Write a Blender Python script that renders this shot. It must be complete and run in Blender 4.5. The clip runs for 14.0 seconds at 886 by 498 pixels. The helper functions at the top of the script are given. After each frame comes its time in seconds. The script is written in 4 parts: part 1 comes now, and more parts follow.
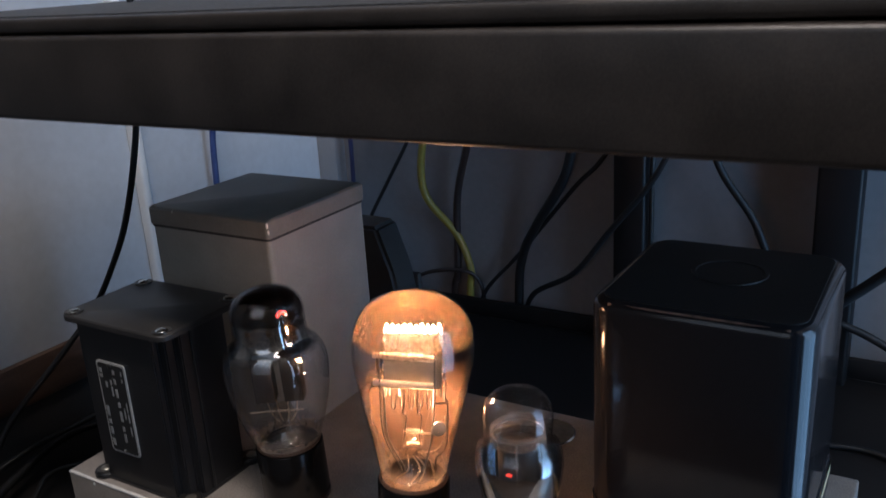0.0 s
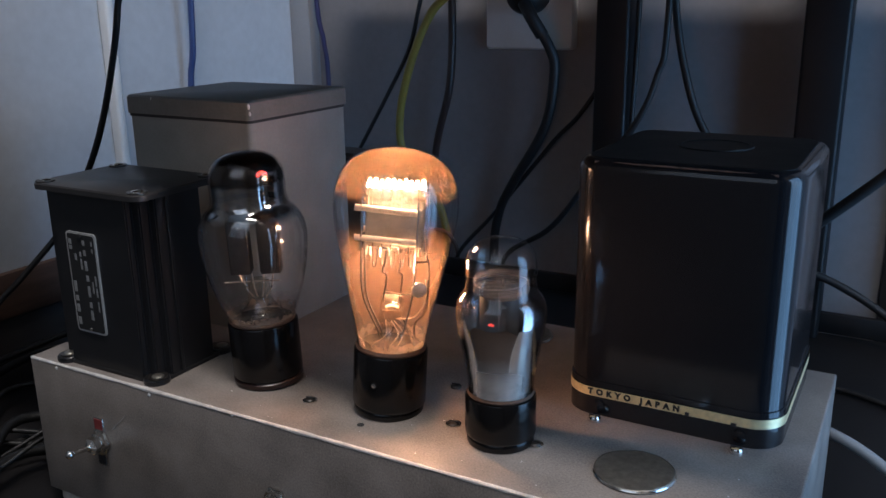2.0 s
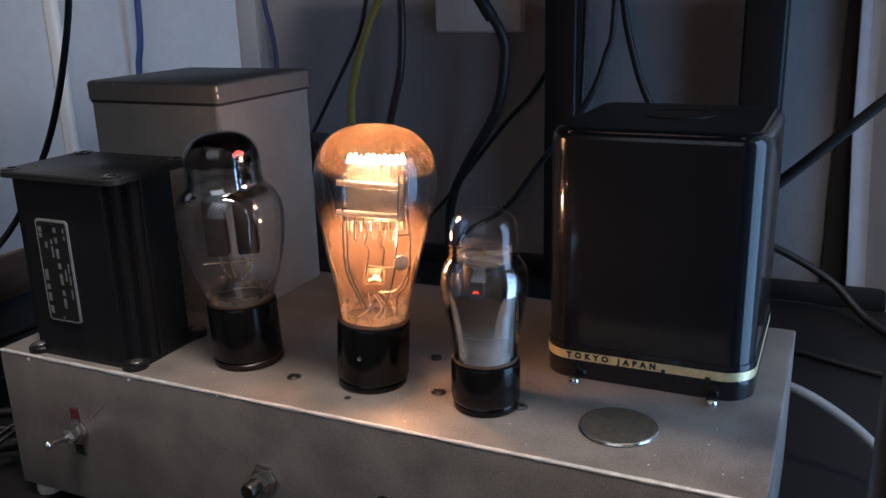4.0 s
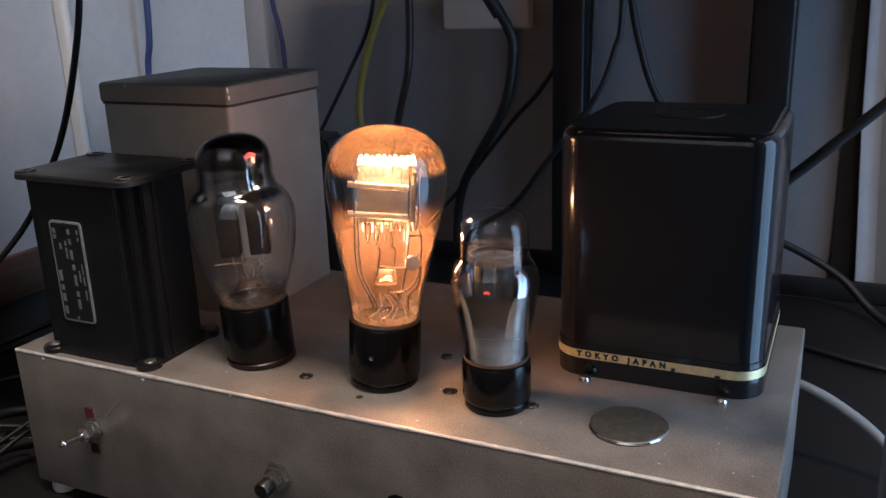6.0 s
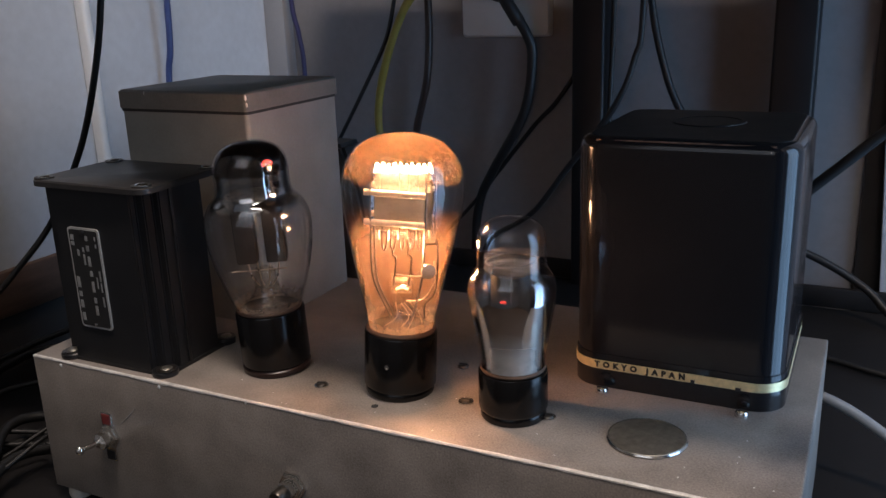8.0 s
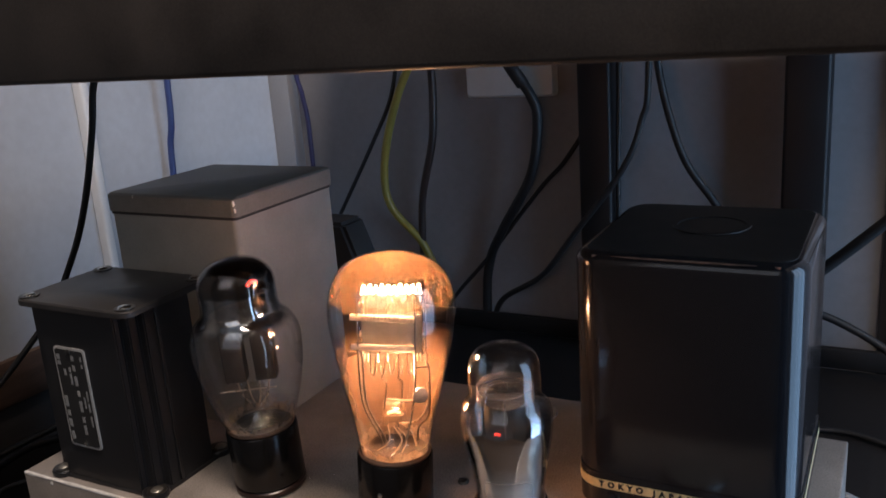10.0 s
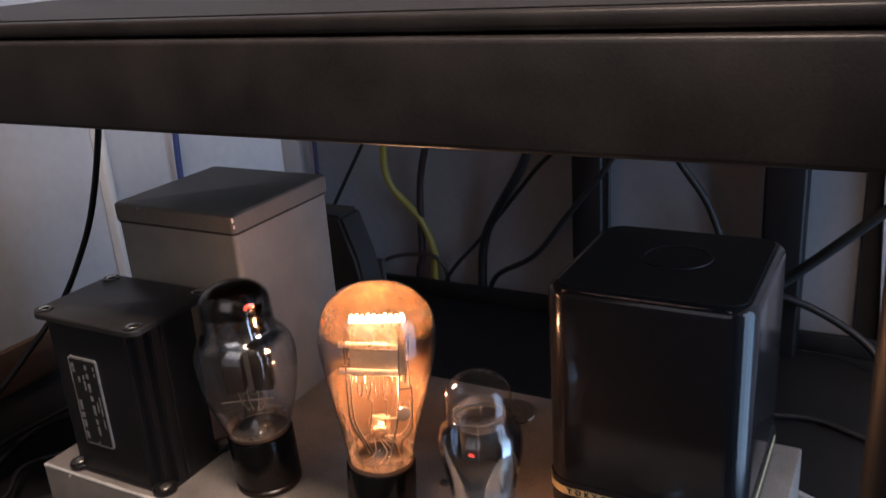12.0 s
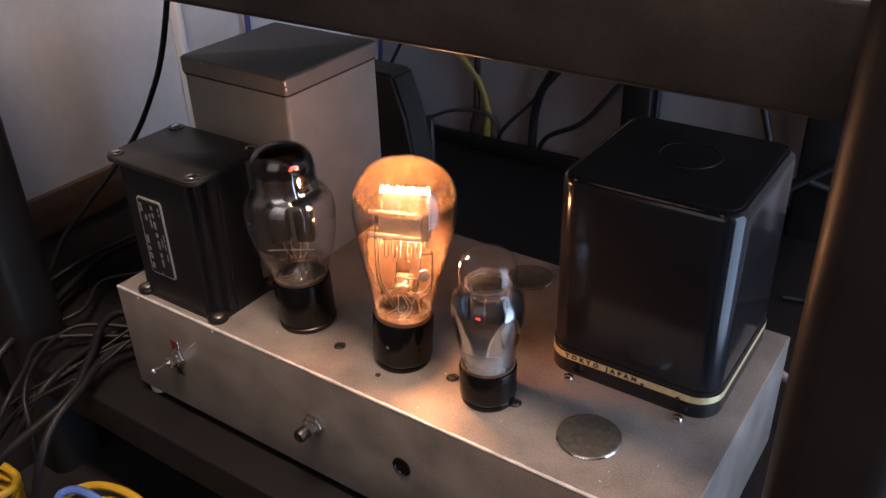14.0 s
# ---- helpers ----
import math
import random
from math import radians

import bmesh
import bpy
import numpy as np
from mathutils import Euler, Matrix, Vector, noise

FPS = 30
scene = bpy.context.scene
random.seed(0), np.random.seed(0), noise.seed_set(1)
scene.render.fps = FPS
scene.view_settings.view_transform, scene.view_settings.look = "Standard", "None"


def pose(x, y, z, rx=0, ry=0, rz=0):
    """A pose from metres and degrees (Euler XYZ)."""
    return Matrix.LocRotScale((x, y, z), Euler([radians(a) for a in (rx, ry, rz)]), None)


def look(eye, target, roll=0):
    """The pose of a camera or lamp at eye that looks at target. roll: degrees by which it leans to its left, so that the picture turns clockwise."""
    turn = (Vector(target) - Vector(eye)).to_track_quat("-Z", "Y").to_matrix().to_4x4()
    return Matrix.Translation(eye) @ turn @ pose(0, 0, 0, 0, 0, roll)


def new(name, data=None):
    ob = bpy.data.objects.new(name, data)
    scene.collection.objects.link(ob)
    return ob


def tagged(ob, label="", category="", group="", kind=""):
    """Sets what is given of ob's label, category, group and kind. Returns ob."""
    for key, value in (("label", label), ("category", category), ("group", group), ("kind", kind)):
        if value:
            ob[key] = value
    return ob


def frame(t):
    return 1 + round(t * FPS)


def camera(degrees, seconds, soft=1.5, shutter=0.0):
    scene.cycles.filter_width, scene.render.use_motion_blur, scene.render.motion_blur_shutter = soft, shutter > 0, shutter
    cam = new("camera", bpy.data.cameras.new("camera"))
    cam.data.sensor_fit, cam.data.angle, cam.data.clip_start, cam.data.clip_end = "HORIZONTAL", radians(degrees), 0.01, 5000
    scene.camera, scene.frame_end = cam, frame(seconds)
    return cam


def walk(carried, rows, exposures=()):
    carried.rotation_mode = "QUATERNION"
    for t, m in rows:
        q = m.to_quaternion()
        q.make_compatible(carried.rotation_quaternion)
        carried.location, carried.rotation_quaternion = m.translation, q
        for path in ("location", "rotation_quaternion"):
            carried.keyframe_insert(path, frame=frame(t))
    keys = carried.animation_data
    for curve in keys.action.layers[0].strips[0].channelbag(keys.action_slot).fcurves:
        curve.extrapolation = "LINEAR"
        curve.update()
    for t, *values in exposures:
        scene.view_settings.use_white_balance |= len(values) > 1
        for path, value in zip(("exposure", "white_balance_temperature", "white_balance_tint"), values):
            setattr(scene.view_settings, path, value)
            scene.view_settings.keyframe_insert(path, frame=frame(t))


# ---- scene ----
cam = camera(54.4, 14.0, 1.5, 0.4)
PATH = [
    (0, (0.424, -0.257, 0.342), (-0.573, 1.359, -0.284), -3.5),
    (0.5, (0.418, -0.268, 0.31), (-0.557, 1.372, -0.29), -1.5),
    (1, (0.421, -0.269, 0.29), (-0.544, 1.383, -0.294), -0.8),
    (1.5, (0.419, -0.278, 0.275), (-0.54, 1.387, -0.28), -0.9),
    (2, (0.424, -0.278, 0.264), (-0.518, 1.397, -0.29), -0.8),
    (2.5, (0.418, -0.284, 0.26), (-0.472, 1.414, -0.309), -0.8),
    (3, (0.414, -0.295, 0.258), (-0.412, 1.438, -0.302), -1.0),
    (5.5, (0.41, -0.298, 0.26), (-0.395, 1.431, -0.342), -2.0),
    (6, (0.41, -0.299, 0.262), (-0.412, 1.426, -0.327), -2.0),
    (6.5, (0.411, -0.297, 0.26), (-0.422, 1.425, -0.322), -2.0),
    (7, (0.41, -0.297, 0.26), (-0.43, 1.422, -0.323), -2.0),
    (9.5, (0.412, -0.275, 0.283), (-0.511, 1.415, -0.258), -3.2),
    (10, (0.413, -0.262, 0.301), (-0.507, 1.433, -0.23), -4.2),
    (10.5, (0.411, -0.259, 0.316), (-0.495, 1.445, -0.209), -4.6),
    (11, (0.412, -0.256, 0.323), (-0.498, 1.445, -0.206), -4.1),
    (11.5, (0.412, -0.256, 0.331), (-0.507, 1.429, -0.233), -4.0),
    (12, (0.434, -0.267, 0.353), (-0.491, 1.372, -0.325), -4.1),
    (12.5, (0.454, -0.274, 0.38), (-0.487, 1.271, -0.472), -4.2),
    (13, (0.47, -0.277, 0.398), (-0.507, 1.202, -0.53), -2.9),
    (13.5, (0.461, -0.28, 0.382), (-0.523, 1.154, -0.605), -1.6),
    (14, (0.47, -0.279, 0.388), (-0.522, 1.131, -0.625), -1.9),
]
walk(cam, [(t, look(eye, target, roll)) for t, eye, target, roll in PATH],
     [(0, 0.0, 6500, 13), (1, 0.04, 6150, 11), (3, 0.02, 6300, 13), (5.5, 0.07, 7100, 17), (7, 0.12, 7200, 17), (9.5, 0.15, 7400, 18), (10.2, 0.23, 7500, 19), (11, 0.17, 7500, 19), (12, 0.16, 7750, 24), (13, 0.36, 8350, 29), (14, 0.35, 8500, 30)])

# ---- light ----
scene.view_settings.exposure = 0.0
world = bpy.data.worlds.new("sky")
scene.world = world
world.use_nodes = True
wn = world.node_tree
sky = wn.nodes.new("ShaderNodeTexSky")
sky.sky_type, sky.sun_disc, sky.sun_elevation, sky.sun_rotation = "NISHITA", False, radians(35), radians(120)
wn.links.new(sky.outputs[0], wn.nodes["Background"].inputs[0])
wn.nodes["Background"].inputs[1].default_value = 0.08


def area_lamp(name, eye, target, sx, sy, watts, color):
    d = bpy.data.lights.new(name, "AREA")
    d.shape, d.size, d.size_y, d.energy, d.color = "RECTANGLE", sx, sy, watts, color
    ob = new(name, d)
    ob.matrix_world = look(eye, target)
    return ob


WINDOW_W, WINDOW_B, OVERHEAD_FILL_W, HEATER_W = 14.5, 2.6, 26.0, 0.38
area_lamp("window_light", (1.27, 0.09, 0.235), (0.0, 0.09, 0.235), 0.70, 1.44, WINDOW_W, (0.28, 0.58, 1.0))
area_lamp("window_light", (0.40, -1.27, 1.20), (0.40, 0.0, 0.62), 1.05, 1.3, WINDOW_B, (0.78, 0.89, 1.0))
# unseen overhead fill, placed to match the steep shadow of the shelf
area_lamp("overhead_fill_glow", (0.58, -0.37, 1.955), (0.58, -0.37, 0.0), 0.75, 0.20, OVERHEAD_FILL_W, (1.0, 0.92, 0.85))
glow = bpy.data.lights.new("tube_glow", "POINT")
glow.energy, glow.color, glow.shadow_soft_size = HEATER_W, (1.0, 0.55, 0.30), 0.009
new("tube_glow", glow).location = (0.2194, 0.0426, 0.1895)
glow2 = bpy.data.lights.new("tube_glow", "POINT")
glow2.energy, glow2.color, glow2.shadow_soft_size = HEATER_W * 1.0, (1.0, 0.52, 0.27), 0.005
new("tube_glow", glow2).location = (0.2196, 0.0441, 0.1480)


# ---- materials ----
def mat(name, base, rough=0.5, metal=0.0, vary=0.25, scale=40.0, fine=600.0, bump=0.0, rvary=0.1, base2=None, coat=0.0, stretch=(1, 1, 1), spec=0.5, mixfine=0.35):
    m = bpy.data.materials.new(name)
    m.use_nodes = True
    nt = m.node_tree
    b = nt.nodes["Principled BSDF"]
    N, L = nt.nodes.new, nt.links.new
    tc, mp = N("ShaderNodeTexCoord"), N("ShaderNodeMapping")
    mp.inputs["Scale"].default_value = stretch
    L(tc.outputs["Object"], mp.inputs[0])
    big, small = N("ShaderNodeTexNoise"), N("ShaderNodeTexNoise")
    big.inputs["Scale"].default_value, big.inputs["Detail"].default_value = scale, 4
    small.inputs["Scale"].default_value, small.inputs["Detail"].default_value = fine, 3
    for n in (big, small):
        L(mp.outputs[0], n.inputs["Vector"])
    mid = N("ShaderNodeMix")
    mid.data_type = "FLOAT"
    mid.inputs[0].default_value = mixfine
    L(big.outputs[0], mid.inputs[2]), L(small.outputs[0], mid.inputs[3])
    ramp = N("ShaderNodeValToRGB")
    lo = base2 or tuple(c * (1 - vary) for c in base)
    hi = tuple(min(1, c * (1 + vary * 0.6)) for c in base)
    ramp.color_ramp.elements[0].position, ramp.color_ramp.elements[0].color = 0.33, (*lo, 1)
    ramp.color_ramp.elements[1].position, ramp.color_ramp.elements[1].color = 0.67, (*hi, 1)
    L(mid.outputs[0], ramp.inputs[0]), L(ramp.outputs[0], b.inputs["Base Color"])
    rr = N("ShaderNodeMapRange")
    rr.inputs[3].default_value, rr.inputs[4].default_value = max(0.02, rough - rvary), min(1, rough + rvary)
    L(mid.outputs[0], rr.inputs[0]), L(rr.outputs[0], b.inputs["Roughness"])
    b.inputs["Metallic"].default_value = metal
    b.inputs["Coat Weight"].default_value = coat
    b.inputs["Specular IOR Level"].default_value = spec
    if bump:
        bp = N("ShaderNodeBump")
        bp.inputs["Strength"].default_value, bp.inputs["Distance"].default_value = bump, 0.0006
        L(mid.outputs[0], bp.inputs["Height"]), L(bp.outputs[0], b.inputs["Normal"])
    return m


def glass(name, tint=(1, 1, 1), ior=1.5):
    """Thin blown glass: a clear shell whose gloss follows the Fresnel law."""
    m = bpy.data.materials.new(name)
    m.use_nodes = True
    nt = m.node_tree
    N, L = nt.nodes.new, nt.links.new
    nt.nodes.remove(nt.nodes["Principled BSDF"])
    t, g, mx = N("ShaderNodeBsdfTransparent"), N("ShaderNodeBsdfGlossy"), N("ShaderNodeMixShader")
    t.inputs[0].default_value = (*tint, 1)
    g.inputs["Roughness"].default_value = 0.015
    lw, pw, ma = N("ShaderNodeLayerWeight"), N("ShaderNodeMath"), N("ShaderNodeMath")
    lw.inputs[0].default_value = 0.5
    pw.operation, pw.inputs[1].default_value = "POWER", 3.6
    f0 = ((ior - 1) / (ior + 1)) ** 2 * 1.8
    ma.operation, ma.inputs[1].default_value, ma.inputs[2].default_value = "MULTIPLY_ADD", 0.9, f0
    L(lw.outputs["Facing"], pw.inputs[0]), L(pw.outputs[0], ma.inputs[0]), L(ma.outputs[0], mx.inputs[0])
    L(t.outputs[0], mx.inputs[1]), L(g.outputs[0], mx.inputs[2])
    L(mx.outputs[0], nt.nodes["Material Output"].inputs[0])
    return m


def fade_nodes(nt, noise_out, cover, fade, side=None, wobble=0.006):
    """How much of the glass the deposit covers: a noise between two levels, dying away towards heights outside fade = (a, b, c, d) and, with side = (dx, dy, a, b), away from one side of the bulb."""
    N, L = nt.nodes.new, nt.links.new
    tc, sep = N("ShaderNodeTexCoord"), N("ShaderNodeSeparateXYZ")
    L(tc.outputs["Object"], sep.inputs[0])
    mr = N("ShaderNodeMapRange")
    mr.inputs[1].default_value, mr.inputs[2].default_value, mr.inputs[3].default_value, mr.inputs[4].default_value = 0.35, 0.65, cover[0], cover[1]
    L(noise_out, mr.inputs[0])
    wob = N("ShaderNodeMath")
    wob.operation, wob.inputs[1].default_value = "MULTIPLY_ADD", wobble
    L(noise_out, wob.inputs[0]), L(sep.outputs[2], wob.inputs[2])
    last = mr.outputs[0]
    for lo, hi, a, b in ((fade[0], fade[1], 0, 1), (fade[2], fade[3], 1, 0)):
        e = N("ShaderNodeMapRange")
        e.interpolation_type = "SMOOTHSTEP"
        e.inputs[1].default_value, e.inputs[2].default_value, e.inputs[3].default_value, e.inputs[4].default_value = lo + wobble / 2, hi + wobble / 2, a, b
        mul = N("ShaderNodeMath")
        mul.operation = "MULTIPLY"
        L(wob.outputs[0], e.inputs[0]), L(last, mul.inputs[0]), L(e.outputs[0], mul.inputs[1])
        last = mul.outputs[0]
    if side:
        dot = N("ShaderNodeVectorMath")
        dot.operation, dot.inputs[1].default_value = "DOT_PRODUCT", (side[0], side[1], 0)
        wob2, e, mul = N("ShaderNodeMath"), N("ShaderNodeMapRange"), N("ShaderNodeMath")
        wob2.operation, wob2.inputs[1].default_value = "MULTIPLY_ADD", wobble
        e.interpolation_type = "SMOOTHSTEP"
        e.inputs[1].default_value, e.inputs[2].default_value = side[2] + wobble / 2, side[3] + wobble / 2
        mul.operation = "MULTIPLY"
        L(tc.outputs["Object"], dot.inputs[0]), L(noise_out, wob2.inputs[0]), L(dot.outputs["Value"], wob2.inputs[2])
        L(wob2.outputs[0], e.inputs[0]), L(last, mul.inputs[0]), L(e.outputs[0], mul.inputs[1])
        last = mul.outputs[0]
    return last


def deposit(name, surface, scale, cover, fade, side=None, wobble=0.006):
    """A deposit on the inside of the glass, partly see-through; surface builds its shader."""
    m = bpy.data.materials.new(name)
    m.use_nodes = True
    nt = m.node_tree
    N, L = nt.nodes.new, nt.links.new
    nt.nodes.remove(nt.nodes["Principled BSDF"])
    tc, n, tr, mx = N("ShaderNodeTexCoord"), N("ShaderNodeTexNoise"), N("ShaderNodeBsdfTransparent"), N("ShaderNodeMixShader")
    n.inputs["Scale"].default_value, n.inputs["Detail"].default_value, n.inputs["Roughness"].default_value = scale, 8, 0.72
    L(tc.outputs["Object"], n.inputs["Vector"])
    L(fade_nodes(nt, n.outputs[0], cover, fade, side, wobble), mx.inputs[0])
    L(tr.outputs[0], mx.inputs[1]), L(surface(nt), mx.inputs[2])
    L(mx.outputs[0], nt.nodes["Material Output"].inputs[0])
    return m


def film(name, color, through_color, scale, cover, fade, through_share=0.6, side=None, wobble=0.006):
    def surface(nt):
        d, tl, a = nt.nodes.new("ShaderNodeBsdfDiffuse"), nt.nodes.new("ShaderNodeBsdfTranslucent"), nt.nodes.new("ShaderNodeMixShader")
        d.inputs[0].default_value, tl.inputs[0].default_value, a.inputs[0].default_value = (*color, 1), (*through_color, 1), through_share
        nt.links.new(d.outputs[0], a.inputs[1]), nt.links.new(tl.outputs[0], a.inputs[2])
        return a.outputs[0]
    return deposit(name, surface, scale, cover, fade, side, wobble)


def mirror_film(name, color, rough, scale, cover, fade):
    def surface(nt):
        g = nt.nodes.new("ShaderNodeBsdfGlossy")
        g.inputs["Color"].default_value, g.inputs["Roughness"].default_value = (*color, 1), rough
        return g.outputs[0]
    return deposit(name, surface, scale, cover, fade)


def emit(name, color, power):
    m = bpy.data.materials.new(name)
    m.use_nodes = True
    b = m.node_tree.nodes["Principled BSDF"]
    b.inputs["Base Color"].default_value = (0.1, 0.05, 0.02, 1)
    b.inputs["Emission Color"].default_value, b.inputs["Emission Strength"].default_value = (*color, 1), power
    return m


# wall tones carry light too: back lowered for shade, side raised and blued
M_WALL = mat("wall_paint_dimmed", (0.225, 0.225, 0.242), 0.8, vary=0.12, scale=6, fine=150, bump=0.15)
M_WALL_L = mat("wall_paint_daylit", (0.51, 0.545, 0.59), 0.75, vary=0.12, scale=5, fine=120, bump=0.15)
M_TRIM = mat("trim_white", (0.86, 0.86, 0.85), 0.4, vary=0.05, scale=20)
M_CORNER = mat("corner_shade_grey", (0.30, 0.31, 0.33), 0.7, vary=0.1, scale=10)
# cloth tinted blue so the lacquered case reflects the colour of daylight
M_CURTAIN = mat("curtain_cloth_blued", (0.33, 0.36, 0.41), 0.9, vary=0.1, scale=30, fine=1500, bump=0.3)
M_DARKTRIM = mat("dark_trim", (0.03, 0.029, 0.030), 0.6, vary=0.2, spec=0.3)
M_WOOD = mat("brown_wood", (0.10, 0.058, 0.040), 0.55, vary=0.4, scale=25, fine=300, bump=0.2, stretch=(6, 1, 6))
M_RACK = mat("rack_satin_black", (0.034, 0.028, 0.0245), 0.38, vary=0.5, scale=30, fine=1100, bump=0.30, rvary=0.10, spec=0.4)
M_RACKTOP = mat("rack_top_grain", (0.028, 0.027, 0.027), 0.6, vary=0.6, scale=300, fine=1800, bump=0.5)
M_POST = mat("post_black_gloss", (0.010, 0.009, 0.009), 0.44, vary=0.3, scale=30, fine=900, bump=0.05, spec=0.4)
M_POST_REAR = mat("post_black_matt", (0.006, 0.006, 0.007), 0.5, vary=0.3, scale=30, fine=900, bump=0.05, spec=0.3)
M_SHELF = mat("shelf_black_ash", (0.008, 0.007, 0.007), 0.6, vary=0.4, scale=60, fine=800, bump=0.15, stretch=(1, 8, 1), spec=0.25)
M_CHASSIS = mat("chassis_grey_metal", (0.255, 0.222, 0.197), 0.42, 0.2, vary=0.50, scale=30, fine=1100, bump=0.25, rvary=0.14, mixfine=0.45)
M_WORN = mat("worn_bare_edge", (0.74, 0.71, 0.67), 0.4, 0.3, vary=0.3, scale=150, fine=1200)
M_SCRATCH = mat("scratched_paint", (0.38, 0.35, 0.32), 0.4, 0.4, vary=0.5, scale=500)
M_BLACKENAMEL = mat("black_enamel", (0.012, 0.012, 0.013), 0.33, vary=0.3, scale=50, fine=1500, bump=0.1, rvary=0.08, spec=0.35)
M_BLACKTOP = mat("dusty_black_plate", (0.024, 0.022, 0.021), 0.42, vary=0.4, scale=60, fine=1500, bump=0.1)
M_GLOSSBLACK = mat("gloss_black_lacquer", (0.0095, 0.0095, 0.011), 0.14, vary=0.15, scale=30, fine=800, bump=0.01, rvary=0.03, spec=0.45)
M_DUSTTOP = mat("dusty_black", (0.009, 0.0085, 0.0085), 0.48, vary=0.5, scale=60, fine=900, bump=0.1, spec=0.22)
M_GREYHAMMER = mat("grey_enamel", (0.215, 0.218, 0.205), 0.6, 0.0, vary=0.14, scale=40, fine=900, bump=0.1)
M_GREYLID = mat("grey_lid", (0.145, 0.140, 0.127), 0.45, 0.0, vary=0.25, scale=40, fine=900, bump=0.1)
M_SEAM = mat("seam_dark", (0.02, 0.02, 0.02), 0.8)
M_EDGE_GLINT = mat("worn_edge_highlight", (0.20, 0.12, 0.085), 0.4, 0.3, vary=0.7, scale=250, fine=1500)
M_GOLD = mat("brass_gold_strip", (0.86, 0.71, 0.40), 0.38, 0.6, vary=0.22, scale=300, fine=2000)
M_INK = mat("black_ink", (0.01, 0.01, 0.01), 0.6)
M_SILVERINK = mat("silver_print", (0.55, 0.55, 0.53), 0.4, 0.5, vary=0.2, scale=400)
M_CHROME = mat("nickel", (0.72, 0.70, 0.66), 0.18, 1.0, vary=0.2, scale=200, fine=2000)
M_PRINT = mat("dim_silver_print", (0.30, 0.30, 0.29), 0.5, 0.3, vary=0.3, scale=400)
M_DARKSCREW = mat("blackened_screw", (0.10, 0.09, 0.08), 0.35, 0.9, vary=0.4, scale=300)
M_COIN = mat("tinned_cap", (0.34, 0.32, 0.28), 0.38, 0.9, vary=0.3, scale=300, fine=2500, bump=0.15)
M_BAKELITE = mat("black_bakelite", (0.005, 0.0045, 0.0045), 0.2, vary=0.3, scale=80, fine=900, rvary=0.05, spec=0.35)
M_BAKELITE_R = mat("brown_bakelite", (0.016, 0.006, 0.0045), 0.3, vary=0.3, scale=80, fine=900)
M_CEMENT = mat("base_cement", (0.10, 0.055, 0.035), 0.7, vary=0.3, scale=300)
M_GLASS = glass("clear_glass")
M_PANE = glass("window_glass")
M_GETTER_AMBER = film("amber_deposit", (0.062, 0.033, 0.018), (0.100, 0.058, 0.033), 620, (0.30, 1.05), (0.1050, 0.1100, 0.2, 0.3))
M_GETTER_REAR = film("brown_deposit_on_the_rear", (0.088, 0.056, 0.038), (0.010, 0.006, 0.004), 70, (0.97, 1.0), (0.028, 0.032, 0.068, 0.090), 0.3, (-0.5, 0.865, -0.006, 0.010), 0.022)
# white film also stands for the lit chassis mirrored in the getter
M_GETTER_GLARE = film("white_getter_glare", (0.80, 0.79, 0.76), (0.4, 0.4, 0.4), 45, (0.60, 0.95), (0.012, 0.014, 0.026, 0.047), 0.08, (0.34, -0.94, 0.0060, 0.0145), 0.009)
M_COLLAR = film("hazy_glass_collar", (0.50, 0.48, 0.46), (0.40, 0.38, 0.36), 200, (0.10, 0.30), (-1.0, -0.9, 0.2, 0.3), 0.4)
M_FROST = film("pale_deposit", (0.45, 0.36, 0.30), (0.45, 0.34, 0.26), 200, (0.35, 0.9), (0.0, 0.002, 0.034, 0.046))
M_MIRROR_DARK = mirror_film("dark_getter_mirror", (0.055, 0.042, 0.036), 0.16, 90, (0.86, 1.0), (0.1040, 0.1062, 0.2, 0.3))
M_MIRROR_NECK = mirror_film("neck_getter_mirror", (0.50, 0.49, 0.48), 0.05, 60, (0.60, 1.0), (0.086, 0.092, 0.1050, 0.1066))
M_MIRROR_SILVER = mirror_film("silver_getter_mirror", (0.66, 0.66, 0.68), 0.08, 60, (0.90, 1.0), (0.010, 0.012, 0.056, 0.069))
M_PLATE = mat("nickel_anode", (0.30, 0.28, 0.25), 0.45, 0.6, vary=0.25, scale=150, fine=1500)
M_PLATE_DARK = mat("carbonised_anode", (0.04, 0.038, 0.036), 0.6, 0.3, vary=0.3, scale=150)
M_MICA = mat("mica_spacer", (0.60, 0.48, 0.36), 0.35, 0.0, vary=0.3, scale=200)
M_WIRE = mat("support_wire", (0.50, 0.42, 0.34), 0.3, 0.9, vary=0.2, scale=300)
M_WIRE_DARK = mat("oxidised_wire", (0.05, 0.035, 0.028), 0.5, 0.4, vary=0.2, scale=300)
M_WIRE_DULL = mat("dull_wire", (0.16, 0.15, 0.14), 0.4, 0.8, vary=0.2, scale=300)
M_PRESS = film("pressed_glass", (0.45, 0.36, 0.28), (0.45, 0.32, 0.23), 300, (0.05, 0.6), (-1.0, -0.9, 0.2, 0.3))
M_STEM = glass("stem_glass", (0.98, 0.93, 0.86), 1.7)
M_HOT = emit("filament_glow", (1.0, 0.76, 0.50), 90.0)
M_WARM = emit("press_highlight_glow", (1.0, 0.60, 0.30), 3.0)
M_RED = emit("red_spot_glow", (1.0, 0.05, 0.03), 3.0)
M_CABLE = mat("black_pvc", (0.011, 0.011, 0.012), 0.52, vary=0.3, scale=80, fine=900, bump=0.1, spec=0.4)
